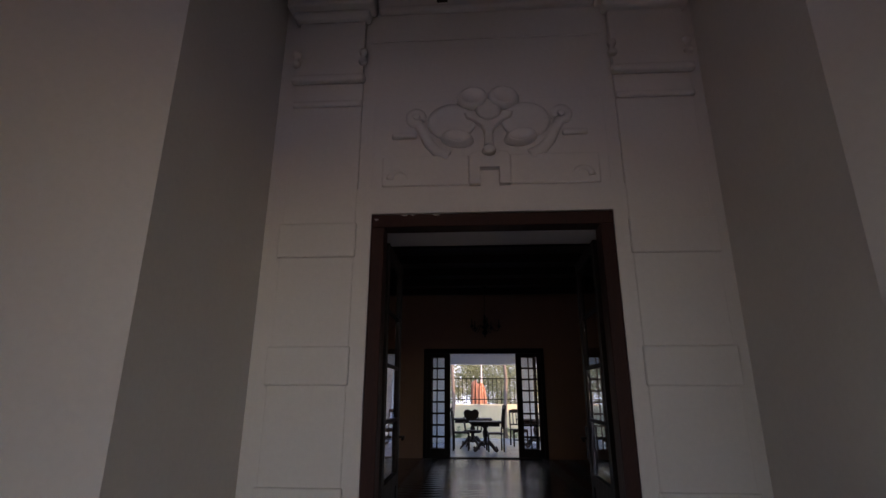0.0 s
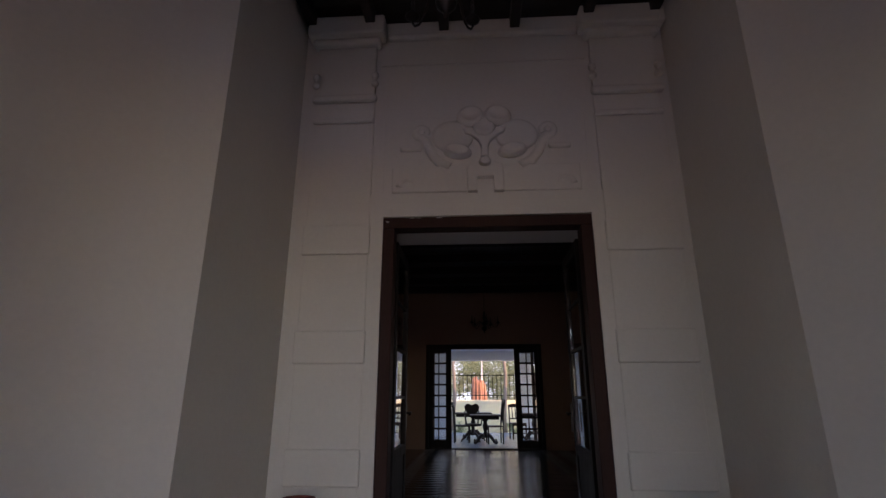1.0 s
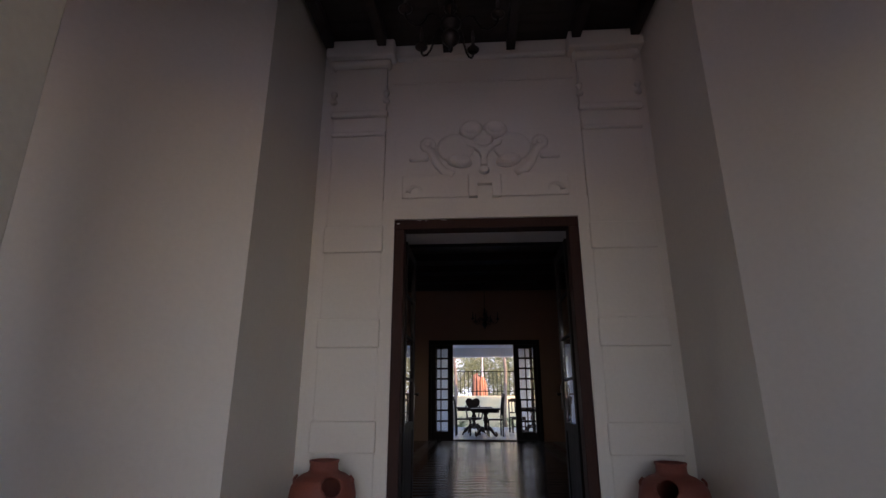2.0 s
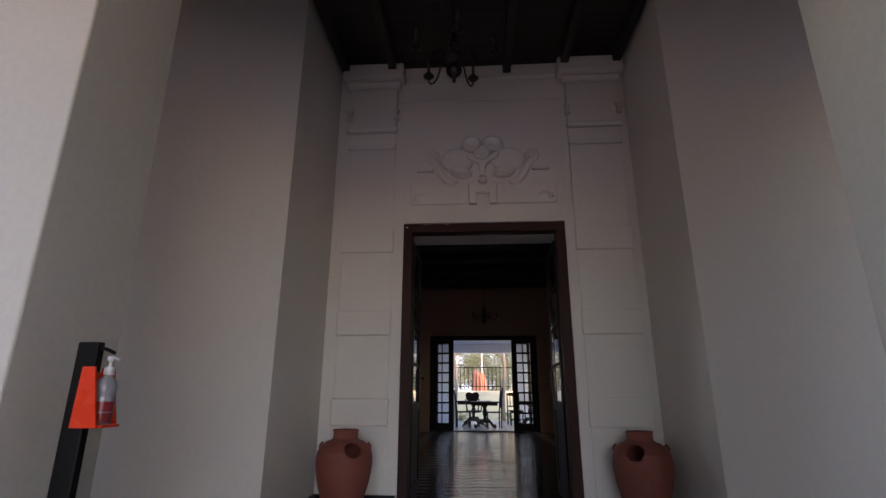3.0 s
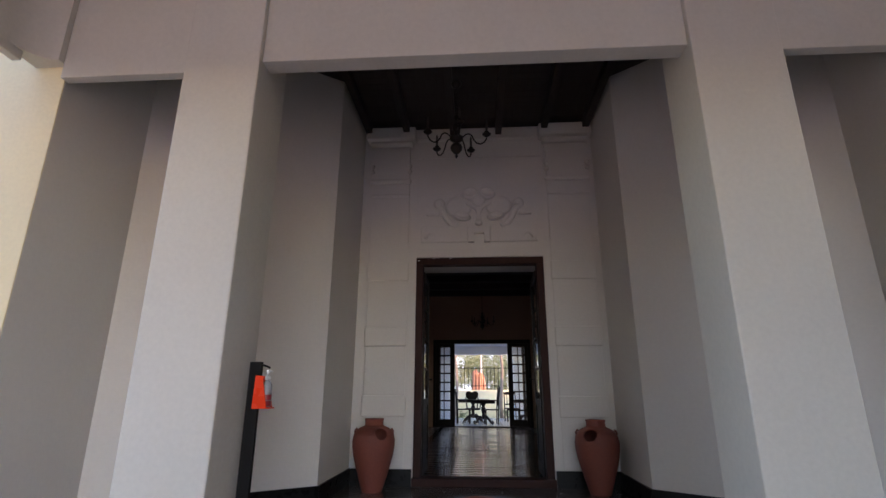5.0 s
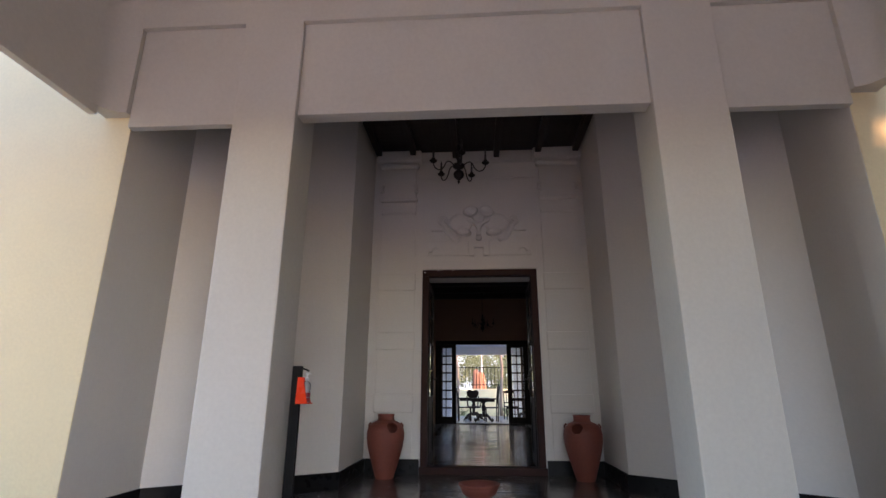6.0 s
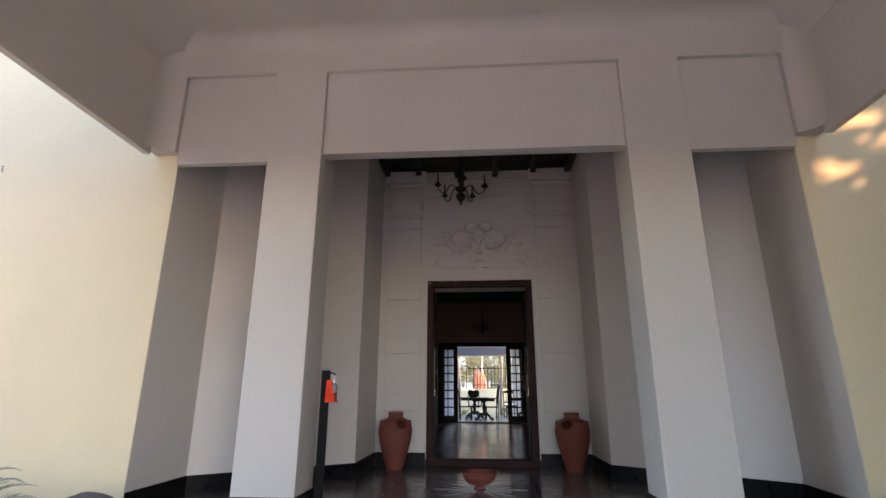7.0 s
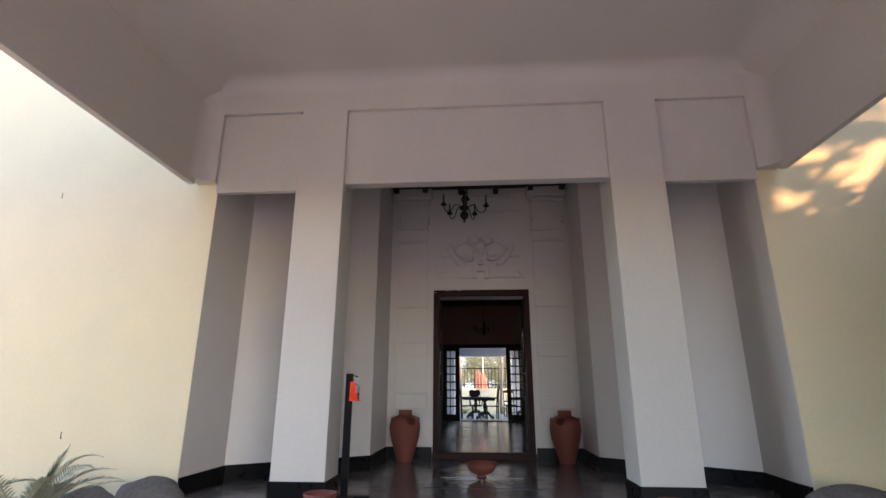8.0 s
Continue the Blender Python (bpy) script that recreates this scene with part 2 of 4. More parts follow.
# porch roof: flat ceiling curving down into hanging side beams, with a front beam added
# Unseen reach of the roof, set by how much sky it hides.
PORCH_END = -6.2
PAVED = -3.75


def hollow(cx_, cz, rx, rz, a0, a1, n=14):
    """Points of a quarter hollow round a centre."""
    return [(cx_ + rx * math.cos(radians(a0 + (a1 - a0) * k / n)), cz + rz * math.sin(radians(a0 + (a1 - a0) * k / n))) for k in range(n + 1)]


def smooth_sides(bm, wide=0.2):
    for f in bm.faces:
        f.smooth = f.calc_area() > 1e-6 and len(f.verts) == 4
    for e in bm.edges:
        if len(e.link_faces) == 2 and e.calc_face_angle(0) > wide:
            e.smooth = False
    return bm


prof = hollow(-2.64, 4.09, 0.345, 0.34, 180, 90) + hollow(2.77, 4.09, 0.345, 0.34, 90, 0) + [(3.19, 4.09), (3.19, 4.7), (-3.05, 4.7), (-3.05, 4.09)]
setting("porch_ceiling", smooth_sides(prism(prof, PORCH_END, -0.092)), DIMMED_PLASTER, "plain off-white porch ceiling with rounded sides", "ceiling")
COVE = 0.2
bm = bmesh.new()
ring = [(-0.0905, 4.4295)] + [(-0.0905 - COVE * (1 - math.cos(radians(4.5 * a))), 4.4295 - COVE + COVE * math.sin(radians(4.5 * a))) for a in range(21)]
ends = [[bm.verts.new((x, y, z)) for y, z in ring] for x in (-2.86, 2.99)]
for k in range(len(ring)):
    bm.faces.new((ends[0][k], ends[0][(k + 1) % len(ring)], ends[1][(k + 1) % len(ring)], ends[1][k]))
bm.faces.new(ends[0])
bm.faces.new(ends[1][::-1])
bmesh.ops.recalc_face_normals(bm, faces=bm.faces)
setting("porch_cove", smooth_sides(bm), DIMMED_PLASTER, "soft plastered hollow between band and porch ceiling", "moulding")
for nm, x0, x1 in (("beam_end_left", -3.05, -2.985), ("beam_end_right", 3.115, 3.18)):
    setting(nm, box(x0, x1, -0.1799, -0.006, 3.19, 4.0889), DIMMED_PLASTER, "off-white notched end of the porch side beam at the house front", "beam")
setting("porch_beam_left", box(-3.05, -2.985, PORCH_END, -0.18, 3.12, 4.0889, 0.004), DIMMED_PLASTER, "off-white plastered side beam of the porch roof", "beam")
setting("porch_beam_right", box(3.115, 3.18, PORCH_END, -0.18, 3.12, 4.0889, 0.004), DIMMED_PLASTER, "off-white plastered side beam of the porch roof", "beam")
# Unseen beam, added so that only low sky light comes in.
setting("added_front_beam", box(-3.05, 3.18, PORCH_END - 0.2, PORCH_END - 0.001, 3.12, 4.7, 0.004), DIMMED_PLASTER, "unseen front beam added to hold back high sky light", "beam")
# rounded brackets that lead from the front wall into the side beams
for nm, xb, xi in (("pier_left", -2.9845, -2.811), ("pier_right", 3.1145, 2.961)):
    w, d = xi - xb, 0.2
    pts = [(xb, -0.006), (xi, -0.006), (xi, -0.0885)] + [(xb + w * (1 - math.sin(radians(a * 7.5))), -0.0885 - d * (1 - math.cos(radians(a * 7.5)))) for a in range(1, 13)]
    bm = prism(pts, 3.19, 4.43)
    bm.transform(Matrix(((1, 0, 0, 0), (0, 0, 1, 0), (0, 1, 0, 0), (0, 0, 0, 1))))
    bmesh.ops.recalc_face_normals(bm, faces=bm.faces)
    setting(nm, smooth_sides(bm), DIMMED_PLASTER, "white plastered hollow corner under the porch roof", "wall")
# the house front on both sides, and what closes the house
setting("wall_front_left", box(-14, -2.812, -0.005, 0.2, -0.3, 5.6), YELLOW, "cream yellow plastered house front with small marks", "wall")
setting("wall_front_right", box(2.962, 14, -0.005, 0.2, -0.3, 5.6), YELLOW, "cream yellow plastered house front in tree shade", "wall")
setting("roof_slab", box(-14, 14, 0.2, 12.8, 5.0, 5.3), PLASTER, "plain roof slab over the house", "roof")
setting("wall_over_foyer", box(-2.81, 2.96, 0.201, 0.36, 4.701, 5.6), PLASTER, "plain wall above the porch roof", "wall")

# foyer ceiling: planks in one mesh, joists below
bm = bmesh.new()
for k in range(24):
    bm_box(bm, -3.0, 3.1, 0.36 + k * 0.115, 0.36 + k * 0.115 + 0.111, TOP - 0.02, TOP + 0.01)
setting("ceiling", bm, CEIL_WOOD, "dark stained boarded ceiling", "ceiling")
for x in (-2.53, -1.95, -1.37 + 0.09, -0.79, -0.19, 0.40, 0.98, 1.5, 2.14, 2.72):
    y1 = 3.0 if -1.36 < x < 1.6 else (1.95 - (abs(x - 0.13) - 1.48) * 0.76)
    setting("ceiling_joist", box(x - 0.04, x + 0.04, 0.2, y1, TOP - 0.14, TOP - 0.02, 0.006), CEIL_WOOD, "dark stained wooden ceiling joist", "joist")

# floors and ground
setting("floor", box(-3.2, 3.3, PAVED, 3.4, -0.3, -0.014), BORDER_STONE, "dark joints under the polished stone floor of porch and foyer", "floor")
setting("hall_floor", box(-4, 4.2, 3.4, 12.5, -0.3, 0.0), BLACK_WOOD, "dark bed under the hall floorboards", "floor")
setting("ground", box(-300, 300, -300, 400, -0.6, -0.3), GRASS, "lawn and bare ground round the house", "ground")
# Unseen ground, its tones picked to bounce light onto the walls and porch.
setting("side_soil", box(3.31, 16, PAVED - 0.009, -1.0, -0.32, -0.26), SOIL, "unseen warm ground added to bounce light onto the right wall", "ground")
setting("side_paving", box(-16, -3.21, PAVED - 0.009, -1.3, -0.32, -0.25), SIDE_PAVING, "unseen grey ground added to bounce light onto the left wall", "pavement")
setting("driveway", box(-16, 16, -40, PAVED - 0.01, -0.32, -0.25), PAVING, "concrete forecourt in front of the porch", "road")

# hall behind the doorway
FAR = 12.36
OP = (-1.16, 1.64, 2.50)
bm = box(-4, OP[0], FAR, FAR + 0.25, -0.1, 5.0)
bm_box(bm, OP[1], 4.2, FAR, FAR + 0.25, -0.1, 5.0)
bm_box(bm, OP[0], OP[1], FAR, FAR + 0.25, OP[2], 5.0)
setting("hall_wall_far", bm, OCHRE, "dim ochre painted hall wall with a wide glazed doorway", "wall")
# Both side walls get an unseen opening, added to let fill light into the hall.
bm = box(-4.2, -4, 3.4, 6.2, -0.1, 5.0)
bm_box(bm, -4.2, -4, 7.9, FAR + 0.25, -0.1, 5.0)
bm_box(bm, -4.2, -4, 6.2, 7.9, 2.2, 5.0)
bm_box(bm, -4.2, -4, 6.2, 7.9, -0.1, 0.9)
setting("hall_wall_left", bm, OCHRE, "dim ochre painted hall wall with an unseen opening added for light", "wall")
bm = box(4.2, 4.4, 3.4, 6.2, -0.1, 5.0)
bm_box(bm, 4.2, 4.4, 7.9, FAR + 0.25, -0.1, 5.0)
bm_box(bm, 4.2, 4.4, 6.2, 7.9, 2.2, 5.0)
bm_box(bm, 4.2, 4.4, 6.2, 7.9, -0.1, 0.9)
setting("hall_wall_right", bm, OCHRE, "dim ochre painted hall wall with an unseen opening added for light", "wall")
bm = box(-4, -1.601, 3.25, 3.4, -0.1, 5.0)
bm_box(bm, 1.861, 4.2, 3.25, 3.4, -0.1, 5.0)
bm_box(bm, -1.6, 1.86, 3.25, 3.4, 4.601, 5.0)
setting("hall_wall_near", bm, OCHRE, "plain hall wall beside the doorway", "wall")
bm = box(-4, 4.2, 3.4, FAR, 4.0, 4.06)
setting("hall_ceiling", bm, CEIL_WOOD, "dark boarded hall ceiling", "ceiling")
for k in range(9):
    y = 4.1 + k * 1.0
    setting("hall_joist", box(-4, 4.2, y - 0.06, y + 0.06, 3.84, 3.999), CEIL_WOOD, "dark wooden joist under the hall ceiling", "joist")

# verandah and garden
# Thin unseen sheets added behind the hall wall to reflect light onto the piers.
for nm, x0, x1, z0 in (("left", -4.0, OP[0], 0.0225), ("right", OP[1], 4.2, 0.0225), ("over_door", OP[0], OP[1], OP[2])):
    setting("verandah_lining_" + nm, box(x0, x1, FAR + 0.2502, FAR + 0.27, z0, 2.7195), VERANDA_TINT, "unseen pale lining of the house wall, added to brighten the verandah", "wall")
setting("backdrop", box(-60, 60, 75, 75.2, -0.3, 30), HAZE, "bright hazy white sky low beyond the garden", "backdrop")
setting("verandah_floor", box(-5, 5.2, FAR, 18.4, -0.3, 0.012), BLACK_STONE, "bed of the pale verandah tiles", "floor")
setting("verandah_ceiling", box(-5, 5.2, FAR + 0.25, 16.9, 2.72, 2.86), VERANDA_TINT, "verandah ceiling, tinted blue-grey for sky light", "ceiling")
setting("verandah_eave", box(-5, 5.2, 16.55, 16.9, 2.42, 2.719), VERANDA_TINT, "beam at the verandah edge, tinted blue-grey for sky light", "beam")
setting("verandah_pier_left", box(-1.36, -0.93, 16.4, 16.9, 0.0225, 2.419, 0.008), VERANDA_TINT, "square pier at the verandah edge, tinted blue-grey for sky light", "pier")
setting("verandah_pier_right", box(1.48, 1.95, 16.4, 16.9, 0.0225, 2.419, 0.008), VERANDA_TINT, "square pier at the verandah edge, tinted blue-grey for sky light", "pier")
setting("boundary_wall", box(-14, 14, 19.6, 19.85, -0.3, 1.12, 0.01), CREAM_WALL, "sunlit cream plastered boundary wall with stains", "wall")


# ---- the relief on the doorway wall ----
def relief(name, bm, label, category="moulding"):
    return setting(name, bm, PLASTER, label, category)


W = 2.999
for side, (x0, x1) in (("left", (-1.245, -0.738)), ("right", (0.975, 1.51))):
    pil = relief("pilaster_" + side, box(x0 + 0.012, x1 - 0.012, W - 0.03, W, 0.168, 3.60, 0.006), "white plastered pilaster beside the doorway with raised blocks")
    for z0, z1 in ((0.712, 0.94), (1.488, 1.715), (2.27, 2.50)):
        part("raised_block", box(x0, x1, W - 0.054, W - 0.0302, z0, z1, 0.010), PLASTER, pil)
    bm = box(x0 + 0.005, x1 - 0.005, W - 0.068, W - 0.0302, 3.355, 3.40, 0.016)
    part("lower_moulding", bm, PLASTER, pil)
    bm = box(x0 - 0.012, x1 + 0.012, W - 0.095, W - 0.0302, 3.54, 3.60, 0.022)
    part("upper_moulding", bm, PLASTER, pil)
    part("capital_block", box(x0 + 0.012, x1 - 0.012, W - 0.055, W, 3.601, 4.06, 0.004), PLASTER, pil)
    for sx in (x0 + 0.012, x1 - 0.012):
        bm = lathe([(0.02, 0), (0.032, 0.015), (0.032, 0.03), (0.018, 0.045), (0.018, 0.075), (0.03, 0.09), (0.03, 0.115), (0.012, 0.125)], 14, at=(sx, W - 0.065, 3.68))
        part("capital_knob", bm, PLASTER, pil)
    bm = box(x0 - 0.03, x1 + 0.03, W - 0.11, W, 4.061, 4.13, 0.026)
    bm_box(bm, x0 - 0.065, x1 + 0.065, W - 0.16, W, 4.131, 4.30, 0.016)
    part("cornice_block", bm, PLASTER, pil)
bm = box(-0.66, 0.905, W - 0.06, W, 4.14, 4.19, 0.02)
bm_box(bm, -0.66, 0.905, W - 0.03, W, 4.191, 4.30)
relief("cornice", bm, "white plastered cornice between the pilasters")
relief("frieze_line", box(-0.71, 0.95, W - 0.012, W, 3.905, 3.92, 0.003), "thin plaster line on the wall above the relief")
relief("door_surround", prism([(-0.7502, 0.168), (-0.648, 0.168), (-0.648, 2.565), (0.893, 2.565), (0.893, 0.168), (0.9868, 0.168), (0.9868, 2.742), (-0.7502, 2.742)], W - 0.028, W), "flat white plaster band round the doorway")

# the plaster ornament over the doorway
cx, zb = 0.125, 2.744
orn = relief("door_ornament", box(-0.66, 0.905, W - 0.014, W, zb, 3.40, 0.003), "white plaster relief of petals, scrolls and leaves over the doorway", "ornament")


def sweep(points, r0, r1, flat=1.3):
    rs = [r0 + (r1 - r0) * k / (len(points) - 1) for k in range(len(points))]
    bm = tube([(u, 0, z) for u, z in points], rs, 10)
    bm.transform(Matrix.Translation((cx, W - 0.014, 0)) @ Matrix.Diagonal((1, flat, 1, 1)))
    return bm


def arc(u, z, r, a0, a1, n=12):
    return [(u + r * math.cos(radians(a0 + (a1 - a0) * k / n)), z + r * math.sin(radians(a0 + (a1 - a0) * k / n))) for k in range(n + 1)]


def cushion(u, z, rx, rz, h, tilt=0.0, dish=0.0):
    """A flat oval with a rounded rim, its middle hollowed by 'dish'."""
    bm = lathe([(0.02, h - dish), (0.45, h - dish * 0.8), (0.66, h), (0.8, h * 0.97), (0.91, h * 0.75), (0.98, h * 0.4), (1.0, 0.0)], 36)
    bm.transform(Matrix.Translation((cx + u, W - 0.0142, z)) @ Matrix.Rotation(radians(tilt), 4, "Y") @ Matrix.Diagonal((rx, 1, rz, 1)) @ Matrix.Rotation(radians(90), 4, "X"))
    bmesh.ops.recalc_face_normals(bm, faces=bm.faces)
    return bm


def raised(outline, h, rim):
    """A flat shape standing h proud of the panel, with a rounded rim."""
    bm = prism([(cx + u, z) for u, z in outline], W - 0.0142 - h, W - 0.0142)
    face = min(bm.faces, key=lambda f: f.calc_center_median().y)
    bmesh.ops.bevel(bm, geom=list(face.edges), offset=rim, segments=3, affect="EDGES", profile=0.5)
    return bm


part("flower_disc", cushion(0, 3.305, 0.088, 0.088, 0.034, dish=0.008), PLASTER, orn)
trumpet = [(0.030, 3.035), (0.028, 3.12), (0.045, 3.17), (0.085, 3.205), (0.150, 3.235), (0.165, 3.275), (0.118, 3.285)] + arc(0, 3.305, 0.092, -12, -168, 12)
part("calyx", raised(trumpet + [(-u, z) for u, z in reversed(trumpet[:7])], 0.05, 0.014), PLASTER, orn)
for sg in (-1, 1):
    part("round_petal", cushion(sg * 0.107, 3.392, 0.108, 0.084, 0.062, tilt=sg * 12, dish=0.034), PLASTER, orn)
    part("side_petal", cushion(sg * 0.25, 3.225, 0.165, 0.138, 0.026, dish=0.004), PLASTER, orn)
    part("leaf", cushion(sg * 0.212, 3.088, 0.112, 0.058, 0.066, tilt=sg * -8, dish=0.04), PLASTER, orn)
    part("scroll", sweep([(sg * 0.27, 2.965), (sg * 0.35, 3.005), (sg * 0.405, 3.07), (sg * 0.44, 3.15), (sg * 0.48, 3.22)] + [(sg * a, b) for a, b in arc(0.490, 3.265, 0.045, -60, 215, 12)], 0.042, 0.022, 0.75), PLASTER, orn)
    part("scroll_eye", cushion(sg * 0.490, 3.262, 0.026, 0.026, 0.03), PLASTER, orn)
    part("small_bar", box(cx + sg * 0.57 - 0.085, cx + sg * 0.57 + 0.085, W - 0.055, W - 0.0142, 3.098, 3.138, 0.014), PLASTER, orn)
    x0, x1 = sorted((cx + sg * 0.137, cx + sg * 0.715))
    part("moulded_ledge", box(x0, x1, W - 0.034, W - 0.0142, 2.752, 2.968, 0.010), PLASTER, orn)
    part("corner_scroll", sweep([(sg * a, b) for a, b in arc(0.60, 2.80, 0.06, 0, 180, 10)], 0.030, 0.016), PLASTER, orn)
arch = [(-0.135, zb + 0.002), (-0.135, 2.94), (-0.12, 2.97)] + arc(0, 3.0, 0.062, 195, 345, 10) + [(0.12, 2.97), (0.135, 2.94), (0.135, zb + 0.002), (0.062, zb + 0.002), (0.062, 2.86), (-0.062, 2.86), (-0.062, zb + 0.002)]
part("pedestal_block", raised(arch, 0.05, 0.007), PLASTER, orn)
part("small_knob", cushion(0, 3.0, 0.045, 0.035, 0.045), PLASTER, orn)

# ---- main door ----
door = new("door_main")
tagged(door, "tall dark reddish wooden double door, both leaves open inward", "door", kind="structure")
x0, x1, zt = DOOR
part("door_frame_top", box(x0, x1, 2.965, 3.1, zt - 0.085, zt, 0.006), DARK_WOOD, door)
part("door_frame_jamb", box(x0, x0 + 0.085, 2.965, 3.1, 0.0, zt - 0.086, 0.006), DARK_WOOD, door)
part("door_frame_jamb", box(x1 - 0.085, x1, 2.965, 3.1, 0.0, zt - 0.086, 0.006), DARK_WOOD, door)
part("inner_stop", box(x0 + 0.0001, x0 + 0.055, 3.1, 3.2, 0.0, zt - 0.1, 0.004), BLACK_WOOD, door)
part("inner_stop", box(x1 - 0.055, x1 - 0.0001, 3.1, 3.2, 0.0, zt - 0.1, 0.004), BLACK_WOOD, door)
part("lintel_soffit", box(x0 + 0.0305, x1 - 0.0305, 3.1005, 3.4, zt - 0.085, zt - 0.0005), PLASTER, door)
part("jamb_lining", box(x0 + 0.0001, x0 + 0.03, 3.2, 3.4, 0.0, zt - 0.01), DARK_WOOD, door)
part("jamb_lining", box(x1 - 0.03, x1 - 0.0001, 3.2, 3.4, 0.0, zt - 0.01), DARK_WOOD, door)
part("threshold", box(x0 - 0.01, x1 + 0.01, 2.93, 3.12, 0.0, 0.085, 0.008), DARK_WOOD, door, "worn reddish wooden threshold")
part("threshold_step", box(x0 + 0.0001, x1 - 0.0001, 3.12, 3.42, -0.01, 0.04, 0.004), BLACK_WOOD, door)


def glazed_leaf(parent, x, y0, y1, z0, z1, wood, rail, t=0.022, cols=1, rows=4, base=0.9):
    """A door leaf in the yz plane: stiles, rails, a lower panel, glazing bars and panes."""
    leaf = part("leaf", box(x - t, x + t, y0, y0 + rail, z0, z1, 0.003), wood, parent)
    part("stile", box(x - t, x + t, y1 - rail, y1, z0, z1, 0.003), wood, leaf)
    part("rail", box(x - t, x + t, y0 + rail, y1 - rail, z1 - rail * 1.1, z1, 0.003), wood, leaf)
    part("rail", box(x - t, x + t, y0 + rail, y1 - rail, base - rail, base, 0.003), wood, leaf)
    part("rail", box(x - t, x + t, y0 + rail, y1 - rail, z0, z0 + rail * 1.8, 0.003), wood, leaf)
    part("panel", box(x - t * 0.5, x + t * 0.5, y0 + rail, y1 - rail, z0 + rail * 1.8, base - rail, 0.003), wood, leaf)
    ya, yb, za, zb2 = y0 + rail, y1 - rail, base, z1 - rail * 1.1
    for k in range(1, rows):
        z = za + (zb2 - za) * k / rows
        part("glazing_bar", box(x - t * 0.6, x + t * 0.6, ya, yb, z - 0.011, z + 0.011), wood, leaf)
    for k in range(1, cols):
        y = ya + (yb - ya) * k / cols
        part("glazing_bar", box(x - t * 0.62, x + t * 0.62, y - 0.011, y + 0.011, za, zb2), wood, leaf)
    pane = part("pane", box(x - 0.003, x + 0.003, ya, yb, za, zb2), CLEAR, leaf)
    pane.visible_shadow = False
    return leaf


for xl, swing in ((x0 + 0.06, 0.0), (x1 - 0.06, -1.2)):
    leaf = glazed_leaf(door, xl, 3.21, 3.89, 0.05, 2.44, BLACK_WOOD, 0.075)
    hinge, turn = Vector((xl, 3.21, 0)), Matrix.Rotation(radians(swing), 3, "Z")
    leaf.rotation_euler.z = radians(swing)
    leaf.location = hinge - turn @ hinge

for xl, sg in ((x0 + 0.06, 1), (x1 - 0.06, -1)):
    plate = part("lock_plate", box(xl + sg * 0.0225, xl + sg * 0.028, 3.825, 3.87, 1.0, 1.22) if sg > 0 else box(xl - 0.028, xl - 0.0225, 3.825, 3.87, 1.0, 1.22), IRON, door)
    part("door_handle", tube([(xl + sg * 0.028, 3.847, 1.14), (xl + sg * 0.06, 3.847, 1.14), (xl + sg * 0.066, 3.82, 1.145), (xl + sg * 0.064, 3.76, 1.13)], 0.009, 8), IRON, plate)
for xc, w, h in ((-0.612, 0.03, 0.012), (-0.43, 0.05, 0.006), (-0.375, 0.03, 0.005), (-0.225, 0.055, 0.007)):
    zc = zt - 0.006 if w != 0.03 or h < 0.01 else zt - 0.03
    part("paint_chip", prism([(xc - w / 2, zc), (xc - w * 0.1, zc - h), (xc + w * 0.3, zc - h * 0.6), (xc + w / 2, zc - h * 0.1), (xc, zc + h * 0.1)], 2.9625, 2.9645), PUMP_WHITE, door)

# ---- glazed doorway at the far end of the hall ----
fd = new("door_verandah")
tagged(fd, "dark wooden glazed door to the verandah, middle leaves open", "door", kind="structure")
yf = FAR - 0.02
part("door_frame_top", box(OP[0] - 0.06, OP[1] + 0.06, yf, yf + 0.12, 2.42, 2.54, 0.004), BLACK_WOOD, fd)
for x in (OP[0] - 0.06, OP[1] - 0.02):
    part("door_frame_jamb", box(x, x + 0.08, yf, yf + 0.12, 0.0, 2.419, 0.004), BLACK_WOOD, fd)
part("threshold", box(OP[0], OP[1], yf, yf + 0.14, 0.0, 0.055, 0.004), BLACK_WOOD, fd)
# fixed side lights, two panes wide and eight high
for xa, xb, la, lb in ((-1.14, -0.575, 0.1, 0.14), (1.015, 1.62, 0.14, 0.1)):
    ga, gb = xa + la, xb - lb
    leaf = part("side_light", box(xa, ga, yf + 0.03, yf + 0.075, 0.055, 2.42, 0.003), BLACK_WOOD, fd)
    part("stile", box(gb, xb, yf + 0.03, yf + 0.075, 0.055, 2.42, 0.003), BLACK_WOOD, leaf)
    part("rail", box(ga, gb, yf + 0.03, yf + 0.075, 2.33, 2.42, 0.003), BLACK_WOOD, leaf)
    part("rail", box(ga, gb, yf + 0.03, yf + 0.075, 0.055, 0.24, 0.003), BLACK_WOOD, leaf)
    for k in range(1, 8):
        z = 0.24 + (2.33 - 0.24) * k / 8
        part("glazing_bar", box(ga, gb, yf + 0.035, yf + 0.07, z - 0.022, z + 0.022), BLACK_WOOD, leaf)
    xm = ga + (gb - ga) * 0.45
    part("glazing_bar", box(xm - 0.014, xm + 0.014, yf + 0.033, yf + 0.072, 0.24, 2.33), BLACK_WOOD, leaf)
    pane = part("pane", box(ga, gb, yf + 0.05, yf + 0.055, 0.24, 2.33), CLEAR, leaf)
    pane.visible_shadow = False
